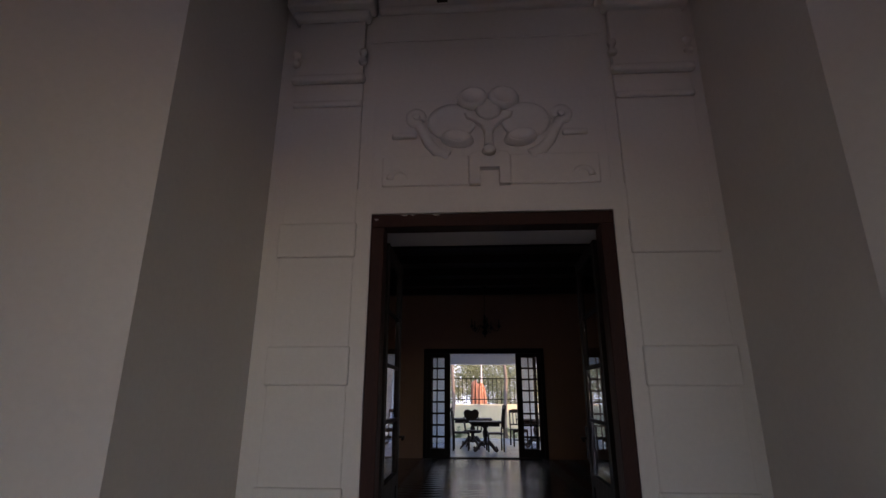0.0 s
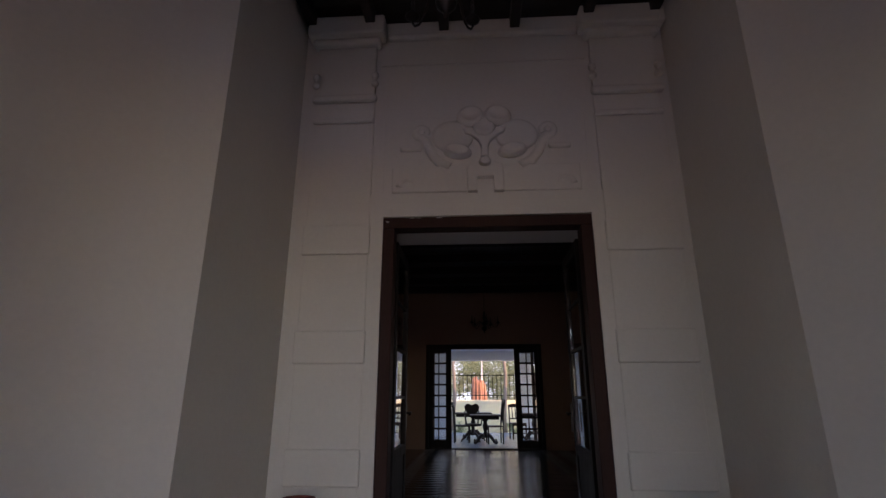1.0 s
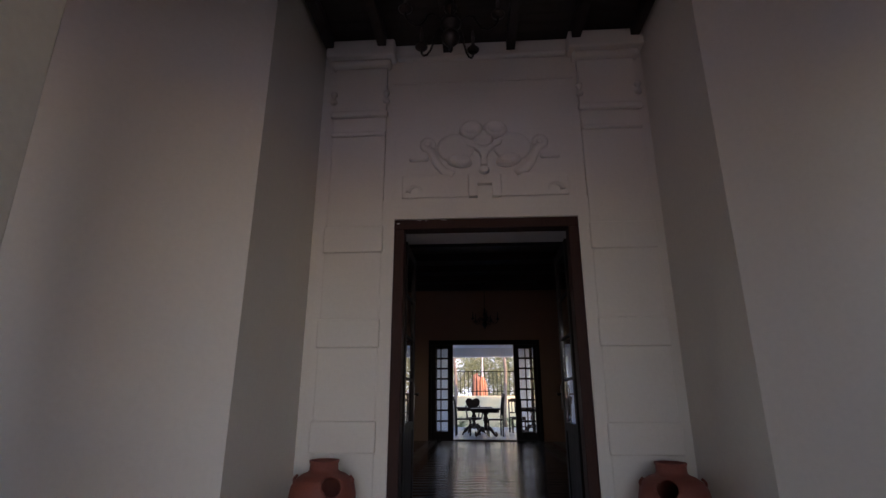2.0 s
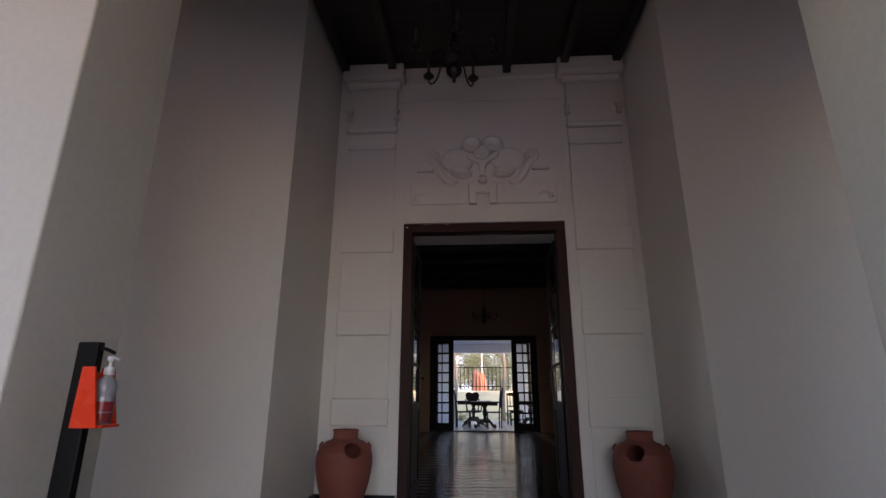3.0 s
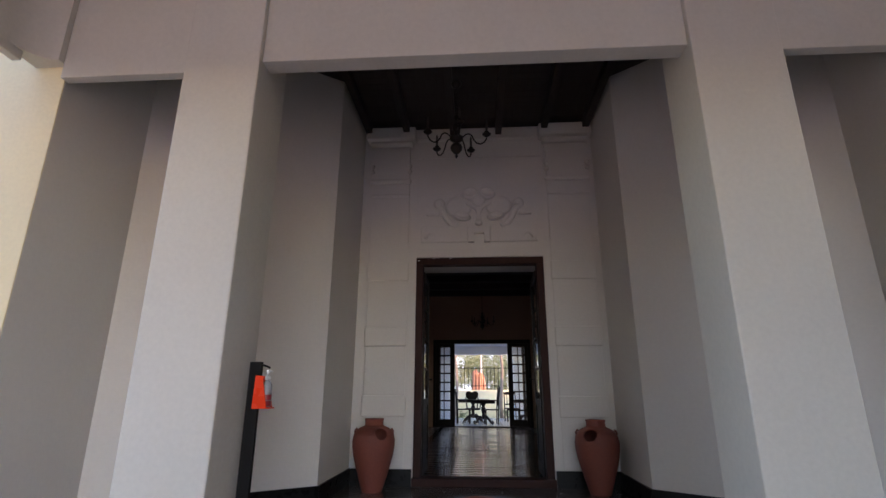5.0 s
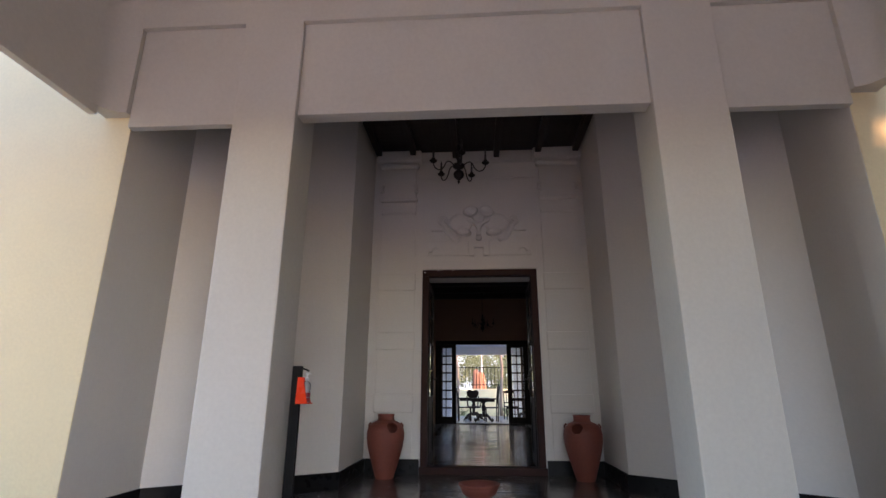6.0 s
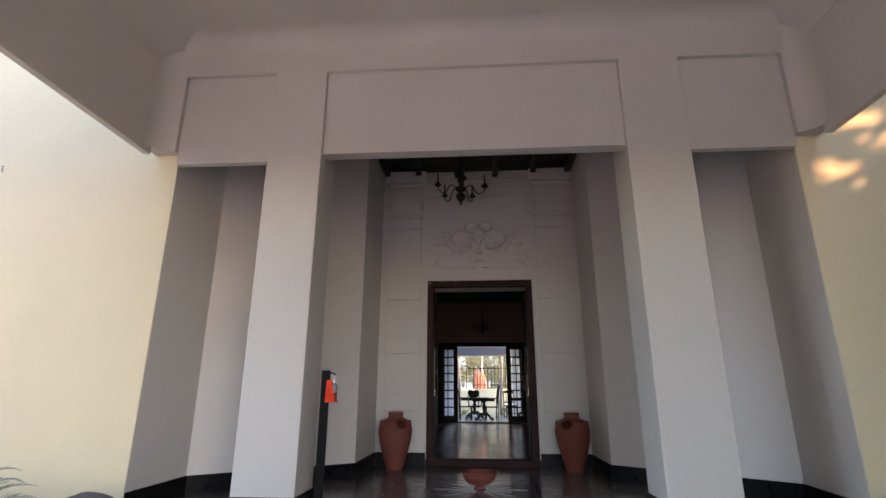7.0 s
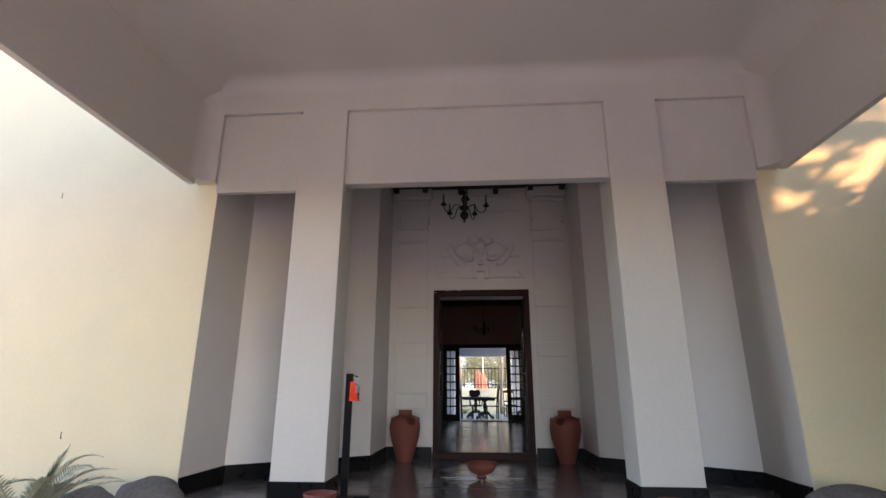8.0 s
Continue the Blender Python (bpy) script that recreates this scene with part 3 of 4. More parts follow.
for x, swing in ((-0.60, 68), (1.04, -68)):
    leaf = glazed_leaf(fd, x, FAR + 0.13, FAR + 0.66, 0.06, 2.41, BLACK_WOOD, 0.075, rows=8, base=0.24)
    hinge, turn = Vector((x, FAR + 0.13, 0)), Matrix.Rotation(radians(swing), 3, "Z")
    leaf.rotation_euler.z = radians(swing)
    leaf.location = hinge - turn @ hinge


# ---- things in the foyer ----
def thing(name, label, category, at=(0, 0, 0), group=""):
    ob = new(name)
    ob.location = at
    return tagged(ob, label, category, group)


def urn(hole_turn):
    u = thing("terracotta_urn", "tall terracotta urn with a round hole in its shoulder", "urn", group="urns beside the doorway")
    ctrl = [(0.10, 0.0), (0.112, 0.03), (0.14, 0.12), (0.175, 0.235), (0.204, 0.34), (0.219, 0.43), (0.221, 0.49), (0.209, 0.55), (0.183, 0.592), (0.145, 0.618), (0.108, 0.632), (0.096, 0.645), (0.094, 0.685), (0.1, 0.696), (0.1, 0.706)]
    prof = []
    for (r0, z0), (r1, z1) in zip(ctrl, ctrl[1:]):
        n = max(1, round((z1 - z0 + abs(r1 - r0)) / 0.012))
        prof += [(r0 + (r1 - r0) * k / n, z0 + (z1 - z0) * k / n) for k in range(n)]
    prof.append(ctrl[-1])
    bm = lathe(prof, 72, closed=False)
    bm.faces.new([v for v in bm.verts if v.co.z < 1e-6])
    a = radians(hole_turn)
    axis = Vector((math.sin(a) * 0.78, -math.cos(a) * 0.78, 0.62)).normalized()
    c = Vector((math.sin(a) * 0.196, -math.cos(a) * 0.192, 0.572))

    def off(p):
        d = p - c
        return d - axis * d.dot(axis), d.dot(axis)
    gone = [f for f in bm.faces if off(f.calc_center_median())[0].length < 0.066 and abs(off(f.calc_center_median())[1]) < 0.1]
    bmesh.ops.delete(bm, geom=gone, context="FACES")
    for v in bm.verts:
        d, h = off(v.co)
        if d.length < 0.082 and abs(h) < 0.1 and any(e.is_boundary for e in v.link_edges) and v.co.z < 0.69:
            v.co += d.normalized() * (0.068 - d.length)
    body = part("body", bm, TERRACOTTA, u)
    th = body.modifiers.new("thickness", "SOLIDIFY")
    th.thickness, th.offset = 0.012, -1
    for sg in (-1, 1):
        pts = [(sg * (0.172 + 0.024 * math.sin(math.pi * k / 8)), 0, 0.545 + 0.065 * k / 8) for k in range(9)]
        part("lug_handle", tube([(x + sg * 0.008, y, z) for x, y, z in pts], 0.009, 8), TERRACOTTA, u)
    return u


u1 = urn(33)
u1.location = (-1.02, 2.63, 0)
u2 = urn(-24)
u2.location = (1.285, 2.65, 0)
u2.rotation_euler.z = radians(-6)


def bowl(r, h, at):
    b = thing("terracotta_bowl", "shallow terracotta water bowl on a short foot", "bowl", at, "terracotta bowls on the floor")
    k = h / 0.19
    bm = lathe([(0.33 * r, 0), (0.31 * r, 0.015 * k), (0.25 * r, 0.03 * k), (0.27 * r, 0.042 * k), (0.55 * r, 0.055 * k), (0.8 * r, 0.09 * k), (0.91 * r, 0.135 * k), (0.92 * r, 0.15 * k), (0.9 * r, 0.156 * k), (r, 0.168 * k), (1.01 * r, 0.187 * k), (0.98 * r, 0.19 * k),
                (0.86 * r, 0.182 * k), (0.8 * r, 0.14 * k), (0.55 * r, 0.1 * k), (0.05 * r, 0.09 * k)], 40)
    part("bowl_body", bm, TERRACOTTA, b)
    return b


bowl(0.185, 0.165, (0.075, 1.35, 0.006))
bowl(0.13, 0.20, (-1.2, -0.74, 0))
bowl(0.13, 0.19, (1.49, -0.78, 0))

# hand sanitiser stand beside the column
st = thing("sanitiser_stand", "black wooden post with an orange holder for hand sanitiser", "stand", (-1.21, 0.03, 0))
part("post", box(-0.036, 0.034, -0.015, 0.015, 0.0, 1.135, 0.004), BLACK_PAINT, st)
part("foot_plate", box(-0.1, 0.2, -0.13, 0.13, 0.0, 0.018, 0.004), BLACK_PAINT, st)
part("pedal", box(0.1, 0.24, -0.035, 0.035, 0.0181, 0.035, 0.004), BLACK_PAINT, st)
part("pump_arm", tube([(0.03, 0, 1.118), (0.06, 0, 1.11), (0.082, 0, 1.1)], 0.006, 8), BLACK_PAINT, st)
for y in (-0.046, 0.038):
    part("side_plate", prism([(0.014, 0.876), (0.098, 0.876), (0.082, 0.95), (0.06, 1.056), (0.02, 1.056)], y, y + 0.008), ORANGE, st, "orange acrylic side plate")
part("back_plate", box(0.0341, 0.04, -0.0379, 0.0379, 0.884, 1.04, 0.001), ORANGE, st)
part("base_plate", box(0.0401, 0.112, -0.0379, 0.0379, 0.8762, 0.8839), ORANGE, st)
bt = thing("sanitiser_bottle", "clear plastic pump bottle with a dark red label in the holder", "bottle", (-1.139, 0.035, 0.8842))
bm = lathe([(0.025, 0), (0.029, 0.005), (0.030, 0.07), (0.027, 0.082), (0.030, 0.092), (0.030, 0.117), (0.024, 0.133), (0.013, 0.144), (0.012, 0.156)], 28)
part("bottle_body", bm, BOTTLE, bt)
part("paper_label", lathe([(0.0306, 0.006), (0.0308, 0.068)], 28, closed=False), LABEL_RED, bt, "dark red paper label")
part("label_bar", lathe([(0.0312, 0.034), (0.0312, 0.038)], 28, closed=False), BOTTLE, bt)
bm = lathe([(0.015, 0.148), (0.015, 0.168), (0.010, 0.173), (0.005, 0.175), (0.005, 0.19), (0.011, 0.192), (0.011, 0.205), (0.003, 0.207)], 20)
tube([(0, 0, 0.2), (0.017, 0, 0.2), (0.028, 0, 0.195)], 0.004, 8, bm)
part("pump", bm, PUMP_WHITE, bt, "white pump head")


# chandelier with five arms
def chandelier(at, chain_top):
    c = thing("chandelier", "dark bronze five-armed chandelier with candle lamps, unlit", "chandelier", at)
    bm = lathe([(0.004, -0.02), (0.014, 0.0), (0.016, 0.012), (0.008, 0.022), (0.03, 0.04), (0.058, 0.075), (0.064, 0.105), (0.052, 0.135), (0.026, 0.152), (0.022, 0.165), (0.05, 0.18), (0.072, 0.2), (0.07, 0.225), (0.03, 0.24), (0.02, 0.27), (0.026, 0.3), (0.044, 0.325), (0.046, 0.35), (0.028, 0.375), (0.018, 0.42), (0.026, 0.45), (0.02, 0.48), (0.008, 0.5)], 28)
    part("turned_stem", bm, IRON, c)
    for k in range(5):
        a = radians(-90 + 72 * k + 8)
        ca, sa = math.cos(a), math.sin(a)
        path = [(0.065, 0.215), (0.10, 0.245), (0.135, 0.25), (0.165, 0.225), (0.185, 0.175), (0.215, 0.13), (0.255, 0.115), (0.295, 0.13), (0.318, 0.165), (0.322, 0.195)]
        fine_path = []
        for (r0, z0), (r1, z1) in zip(path, path[1:]):
            fine_path += [(r0, z0), ((r0 + r1) / 2, (z0 + z1) / 2)]
        fine_path.append(path[-1])
        arm = part("arm", tube([(ca * r, sa * r, z) for r, z in fine_path], 0.0075, 8), IRON, c)
        x, y = ca * 0.322, sa * 0.322
        part("drip_pan", lathe([(0.006, 0.19), (0.03, 0.2), (0.044, 0.214), (0.046, 0.222), (0.02, 0.218)], 18, at=(x, y, 0)), IRON, arm)
        part("candle_cup", lathe([(0.012, 0.2185), (0.022, 0.232), (0.024, 0.25), (0.016, 0.256)], 16, at=(x, y, 0)), IRON, arm)
        part("candle_sleeve", lathe([(0.0125, 0.2565), (0.0125, 0.33), (0.008, 0.335)], 14, at=(x, y, 0)), CANDLE, arm)
        part("bulb", lathe([(0.006, 0.3355), (0.0125, 0.348), (0.01, 0.368), (0.002, 0.392)], 14, at=(x, y, 0)), CANDLE, arm)
    z = 0.505
    n = 0
    while z < chain_top - at[2] - 0.06:
        ring = [(0.012 * math.cos(2 * math.pi * k / 10) * (n % 2), 0.012 * math.cos(2 * math.pi * k / 10) * (1 - n % 2), z + 0.018 * math.sin(2 * math.pi * k / 10)) for k in range(11)]
        part("chain_link", tube(ring, 0.0035, 6), IRON, c)
        z += 0.03
        n += 1
    part("ceiling_rose", lathe([(0.012, -0.075), (0.03, -0.06), (0.055, -0.03), (0.06, 0.0)], 24, at=(0, 0, chain_top - at[2])), IRON, c)
    return c


chandelier((-0.107, 1.82, 3.33), TOP - 0.141)
chandelier((0.262, 11.2, 2.7), 3.84)

# ---- verandah furniture ----
VZ = 0.022


def dining_table(at, w, d):
    t = thing("dining_table", "dark wooden dining table on a turned pedestal with scrolled feet", "table", at, "tables on the verandah")
    part("tabletop", box(-w / 2, w / 2, -d / 2, d / 2, 0.715, 0.755, 0.012), BLACK_WOOD, t)
    part("apron", box(-w / 2 + 0.06, w / 2 - 0.06, -d / 2 + 0.06, d / 2 - 0.06, 0.64, 0.7149, 0.004), BLACK_WOOD, t)
    part("pedestal", lathe([(0.09, 0.16), (0.1, 0.2), (0.06, 0.25), (0.045, 0.32), (0.07, 0.42), (0.075, 0.48), (0.045, 0.56), (0.1, 0.6399)], 20), BLACK_WOOD, t)
    for k in range(4):
        a = radians(45 + 90 * k)
        pts = [(0.06, 0.2), (0.16, 0.22), (0.25, 0.15), (0.33, 0.07), (0.40, 0.04), (0.43, 0.07), (0.41, 0.10)]
        part("scrolled_foot", tube([(math.cos(a) * r, math.sin(a) * r, z) for r, z in pts], [0.045, 0.045, 0.04, 0.036, 0.034, 0.028, 0.02], 10), BLACK_WOOD, t)
    return t


def dining_chair(at, turn, top=1.1):
    c = thing("dining_chair", "dark wooden high-backed dining chair with slatted back", "chair", at, "chairs on the verandah")
    c.rotation_euler.z = radians(turn)
    part("seat", box(-0.22, 0.22, -0.22, 0.2, 0.43, 0.465, 0.01), BLACK_WOOD, c)
    for x in (-0.2, 0.2):
        part("front_leg", box(x - 0.02, x + 0.02, -0.215, -0.175, 0, 0.4299, 0.004), BLACK_WOOD, c)
        part("back_post", tube([(x, 0.21, 0), (x, 0.215, 0.43), (x, 0.235, 0.8), (x, 0.28, top)], 0.02, 8), BLACK_WOOD, c)
    part("seat_rail", box(-0.2, 0.2, -0.205, -0.185, 0.38, 0.4299), BLACK_WOOD, c)
    part("stretcher", box(-0.2, 0.2, -0.2, -0.18, 0.16, 0.19), BLACK_WOOD, c)
    part("top_rail", prism([(-0.21, top - 0.09), (0.21, top - 0.09), (0.21, top - 0.02), (0.1, top + 0.02), (-0.1, top + 0.02), (-0.21, top - 0.02)], 0.255, 0.28), BLACK_WOOD, c)
    part("lower_rail", box(-0.2, 0.2, 0.215, 0.235, 0.56, 0.6), BLACK_WOOD, c)
    for x in (-0.1, 0, 0.1):
        part("back_slat", tube([(x, 0.225, 0.6), (x, 0.268, top - 0.08)], 0.013, 6), BLACK_WOOD, c)
    return c


def carved_chair(at, turn):
    c = thing("carved_chair", "dark carved wooden swivel chair with a heart-shaped back", "chair", at)
    c.rotation_euler.z = radians(turn)
    part("seat", lathe([(0.2, 0.41), (0.25, 0.425), (0.255, 0.46), (0.22, 0.475)], 28), BLACK_WOOD, c)
    part("swivel_stem", lathe([(0.06, 0.16), (0.05, 0.22), (0.035, 0.3), (0.06, 0.4099)], 16), BLACK_WOOD, c)
    heart = [(0, 0.66), (0.1, 0.72), (0.2, 0.83), (0.225, 0.94), (0.17, 1.02), (0.09, 1.03), (0, 0.985), (-0.09, 1.03), (-0.17, 1.02), (-0.225, 0.94), (-0.2, 0.83), (-0.1, 0.72)]
    part("heart_back", prism(heart, 0.2, 0.24), BLACK_WOOD, c)
    for x in (-0.17, 0.17):
        part("back_post", tube([(x, 0.19, 0.46), (x * 1.15, 0.22, 0.66), (x * 1.25, 0.22, 0.82)], 0.02, 8), BLACK_WOOD, c)
        part("armrest", tube([(x * 1.3, 0.2, 0.68), (x * 1.5, 0.0, 0.68), (x * 1.45, -0.14, 0.66), (x * 1.3, -0.12, 0.46)], 0.018, 8), BLACK_WOOD, c)
    for k in range(4):
        a = radians(20 + 90 * k)
        pts = [(0.04, 0.2), (0.14, 0.23), (0.24, 0.17), (0.32, 0.08), (0.37, 0.045)]
        leg = part("scrolled_leg", tube([(math.cos(a) * r, math.sin(a) * r, z) for r, z in pts], [0.04, 0.038, 0.034, 0.03, 0.025], 8), BLACK_WOOD, c)
        part("caster", lathe([(0.012, 0), (0.025, 0.008), (0.025, 0.03), (0.01, 0.04)], 12, at=(math.cos(a) * 0.38, math.sin(a) * 0.38, 0)), BLACK_WOOD, leg)
    return c


dining_table((0.28, 13.95, VZ), 0.86, 0.8)
dining_table((-0.06, 15.6, VZ), 1.15, 0.9)
dining_table((1.75, 15.2, VZ), 1.0, 0.8)
dining_chair((0.53, 14.05, VZ), -84, 1.15)
dining_chair((-0.36, 14.3, VZ), 88, 1.08)
carved_chair((-0.06, 14.75, VZ), 8)
dining_chair((1.3, 15.6, VZ), 10, 1.0)


# ---- garden behind the verandah ----
fence = thing("iron_fence", "black iron railing on the boundary wall", "fence", (0, 19.72, 1.12))
for z in (0.16, 0.92):
    part("rail", box(-5, 5.4, -0.015, 0.015, z, z + 0.03), BLACK_PAINT, fence)
bar_mesh = None
for k in range(62):
    if bar_mesh is None:
        first = part("bar", tube([(0, 0, -0.01), (0, 0, 0.98), (0, 0, 1.03)], [0.011, 0.011, 0.002], 6), BLACK_PAINT, fence)
        bar_mesh = first.data
        first.location.x = -4.9
    else:
        b = new("bar", bar_mesh)
        b.parent = fence
        b.location.x = -4.9 + 0.165 * k

cloth = bmesh.new()
rng = random.Random(12)
folds = [rng.uniform(0.7, 1.0) for _ in range(13)]
ring_prev = None
for i in range(17):
    v = i / 16
    ring = []
    for k in range(104):
        a = 2 * math.pi * k / 104
        f = k / 8
        tall = folds[int(f) % 13] + (folds[(int(f) + 1) % 13] - folds[int(f) % 13]) * (f % 1)
        r = (0.35 - 0.12 * v ** 2) * (1 + 0.11 * math.sin(13 * a + 1.4 * v) * (1 - 0.35 * v) + 0.05 * math.sin(5 * a + 3 * v)) * (1 if i < 16 else 0.35)
        ring.append(cloth.verts.new((r * math.cos(a), r * 0.7 * math.sin(a), 2.52 * v * (1 - (1 - tall) * v ** 3))))
    if ring_prev:
        for k in range(104):
            f = cloth.faces.new((ring_prev[k], ring_prev[(k + 1) % 104], ring[(k + 1) % 104], ring[k]))
            f.smooth = True
    ring_prev = ring
cloth.faces.new(ring_prev)
ct = obj("covered_post", cloth, ORANGE_CLOTH)
ct.location = (0.17, 20.9, -0.3)
tagged(ct, "tall bundle wrapped in folded orange tarpaulin beyond the fence", "tarpaulin")
pole = thing("garden_pole", "slim white metal pole standing behind the iron railing", "pole", (0.32, 21.6, -0.3))
part("shaft", tube([(0, 0, 0), (0, 0, 1.8), (0, 0, 3.35)], [0.03, 0.028, 0.025], 12), PUMP_WHITE, pole)
part("cap", lathe([(0.026, 3.34), (0.034, 3.352), (0.03, 3.385), (0.006, 3.40)], 12), PUMP_WHITE, pole)


def leaf_cloud(count, centre, size, leaf, seed, hollow=0.0, clumps=60):
    """Many small folded leaves gathered in clumps inside an ellipsoid."""
    rng = np.random.default_rng(seed)
    verts, faces = [], []
    cl = []
    while len(cl) < clumps:
        p = rng.uniform(-1, 1, 3)
        if hollow < np.linalg.norm(p) < 1:
            cl.append(p)
    cl = np.array(cl)
    for _ in range(count):
        c = cl[rng.integers(len(cl))]
        p = Vector((c + rng.normal(0, 0.13, 3)) * np.array(size)) + Vector(centre)
        q = Euler(rng.uniform(0, 6.28, 3)).to_matrix()
        s = leaf * rng.uniform(0.6, 1.3)
        b = len(verts)
        for v in ((0, -s, 0), (s * 0.42, 0, s * 0.12), (0, s, 0), (-s * 0.42, 0, s * 0.12)):
            verts.append(p + q @ Vector(v))
        faces += [(b, b + 1, b + 2), (b, b + 2, b + 3)]
    me = bpy.data.meshes.new("crown")
    me.from_pydata(verts, [], faces)
    return me


def tree(at, height, crown_c, crown_s, count, leaf, seed, label, trunk_r=0.16, lean=(0.0, 0.0), limbs=5, clumps=60, leaves=None):
    t = thing("tree", label, "tree", at)
    pts = [(lean[0] * k / 6 + 0.05 * math.sin(k * 1.7 + seed), lean[1] * k / 6, height * k / 6) for k in range(7)]
    part("trunk", tube(pts, [trunk_r * (1 - 0.09 * k) for k in range(7)], 12), BARK, t)
    rng = random.Random(seed)
    for k in range(limbs):
        a = 2 * math.pi * k / limbs + rng.random()
        z0 = height * (0.6 + 0.08 * k)
        e = (crown_c[0] + math.cos(a) * crown_s[0] * 0.7, crown_c[1] + math.sin(a) * crown_s[1] * 0.7, crown_c[2] + rng.uniform(-0.2, 0.5) * crown_s[2])
        b0 = (lean[0] * 0.7, lean[1] * 0.7, z0)
        m = tuple((b0[i] + e[i]) / 2 + (0.2 if i == 2 else 0) for i in range(3))
        part("limb", tube([b0, m, e], [trunk_r * 0.5, trunk_r * 0.3, trunk_r * 0.08], 8), BARK, t)
    me = leaf_cloud(count, crown_c, crown_s, leaf, seed, clumps=clumps)
    me.materials.append(leaves or LEAF)
    cr = new("crown", me)
    cr.parent = t
    return t


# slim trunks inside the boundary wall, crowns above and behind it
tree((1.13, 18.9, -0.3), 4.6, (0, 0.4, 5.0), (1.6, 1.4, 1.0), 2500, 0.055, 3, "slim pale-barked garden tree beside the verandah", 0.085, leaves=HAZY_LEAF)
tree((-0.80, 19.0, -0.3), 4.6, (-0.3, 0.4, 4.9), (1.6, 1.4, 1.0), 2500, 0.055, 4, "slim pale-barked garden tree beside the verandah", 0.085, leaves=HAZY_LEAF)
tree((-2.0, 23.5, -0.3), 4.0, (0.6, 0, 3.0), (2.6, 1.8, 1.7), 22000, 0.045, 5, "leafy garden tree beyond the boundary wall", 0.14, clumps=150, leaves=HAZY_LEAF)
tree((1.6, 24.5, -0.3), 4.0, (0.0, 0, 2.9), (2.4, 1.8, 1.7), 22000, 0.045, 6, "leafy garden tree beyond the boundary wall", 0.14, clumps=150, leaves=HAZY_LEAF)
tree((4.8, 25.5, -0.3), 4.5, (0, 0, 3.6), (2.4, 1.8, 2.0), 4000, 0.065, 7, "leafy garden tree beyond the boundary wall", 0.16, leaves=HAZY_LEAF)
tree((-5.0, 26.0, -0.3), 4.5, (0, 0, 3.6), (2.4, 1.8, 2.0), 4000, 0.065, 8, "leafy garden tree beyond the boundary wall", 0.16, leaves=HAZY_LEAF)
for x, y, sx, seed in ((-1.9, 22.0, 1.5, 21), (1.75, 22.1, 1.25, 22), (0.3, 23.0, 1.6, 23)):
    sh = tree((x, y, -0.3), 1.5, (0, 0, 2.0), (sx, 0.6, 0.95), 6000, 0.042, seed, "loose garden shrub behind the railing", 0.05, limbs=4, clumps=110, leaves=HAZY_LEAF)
    sh.name = "shrub"
# Unseen trees added to dim the right house front and cut front-left sky.
tree((6.3, -3.3, -0.3), 2.0, (0, 0, 2.2), (2.5, 2.0, 2.1), 15000, 0.2, 24, "unseen low tree added to cut light beside the porch", 0.16, limbs=6, clumps=150)
tree((6.2, -7.4, -0.3), 2.2, (0, 0, 2.6), (2.0, 1.9, 2.3), 9000, 0.2, 52, "unseen low tree added to cut light beside the porch", 0.16, limbs=6, clumps=140)
tree((8.0, -4.0, -0.3), 6.4, (-2.0, 0.6, 8.5), (4.2, 3.1, 1.5), 22000, 0.22, 51, "unseen overhanging tree added to dim the right house front", 0.22, limbs=7, clumps=210)
for x, y, h, seed in ((-7.8, -8.6, 3.4, 41), (-5.4, -12.4, 2.6, 42)):
    tree((x, y, -0.3), h, (0, 0, h + 0.3), (2.6, 2.4, 3.3), 12000, 0.2, seed, "unseen broad tree added to block sky at the front left", 0.22, limbs=7, clumps=150)
# the low and the tall tree that shade the right half of the house front
tree((9.8, -3.4, -0.3), 2.9, (0, 0, 2.9), (4.4, 3.0, 2.3), 15000, 0.2, 9, "low dense shade tree in front of the house", 0.2, limbs=7, clumps=150)
tree((11.5, -6.0, -0.3), 7.5, (-0.5, 1.5, 10.2), (5.2, 4.6, 2.6), 18000, 0.21, 10, "tall broad shade tree in front of the house", 0.32, limbs=7, clumps=150)
# Two more unseen trees, added to stop sun leaking into foyer and left wall.
tree((9.3, -10.4, -0.3), 7.0, (0, 0, 9.6), (2.9, 2.4, 4.3), 15000, 0.2, 16, "unseen tall tree added to keep sun off the left wall", 0.28, limbs=7, clumps=150)
tree((8.4, -6.5, -0.3), 4.2, (0, 0, 4.4), (2.7, 2.4, 4.0), 7500, 0.26, 12, "unseen dense tree added to keep sun out of the foyer", 0.2, limbs=6, clumps=140)


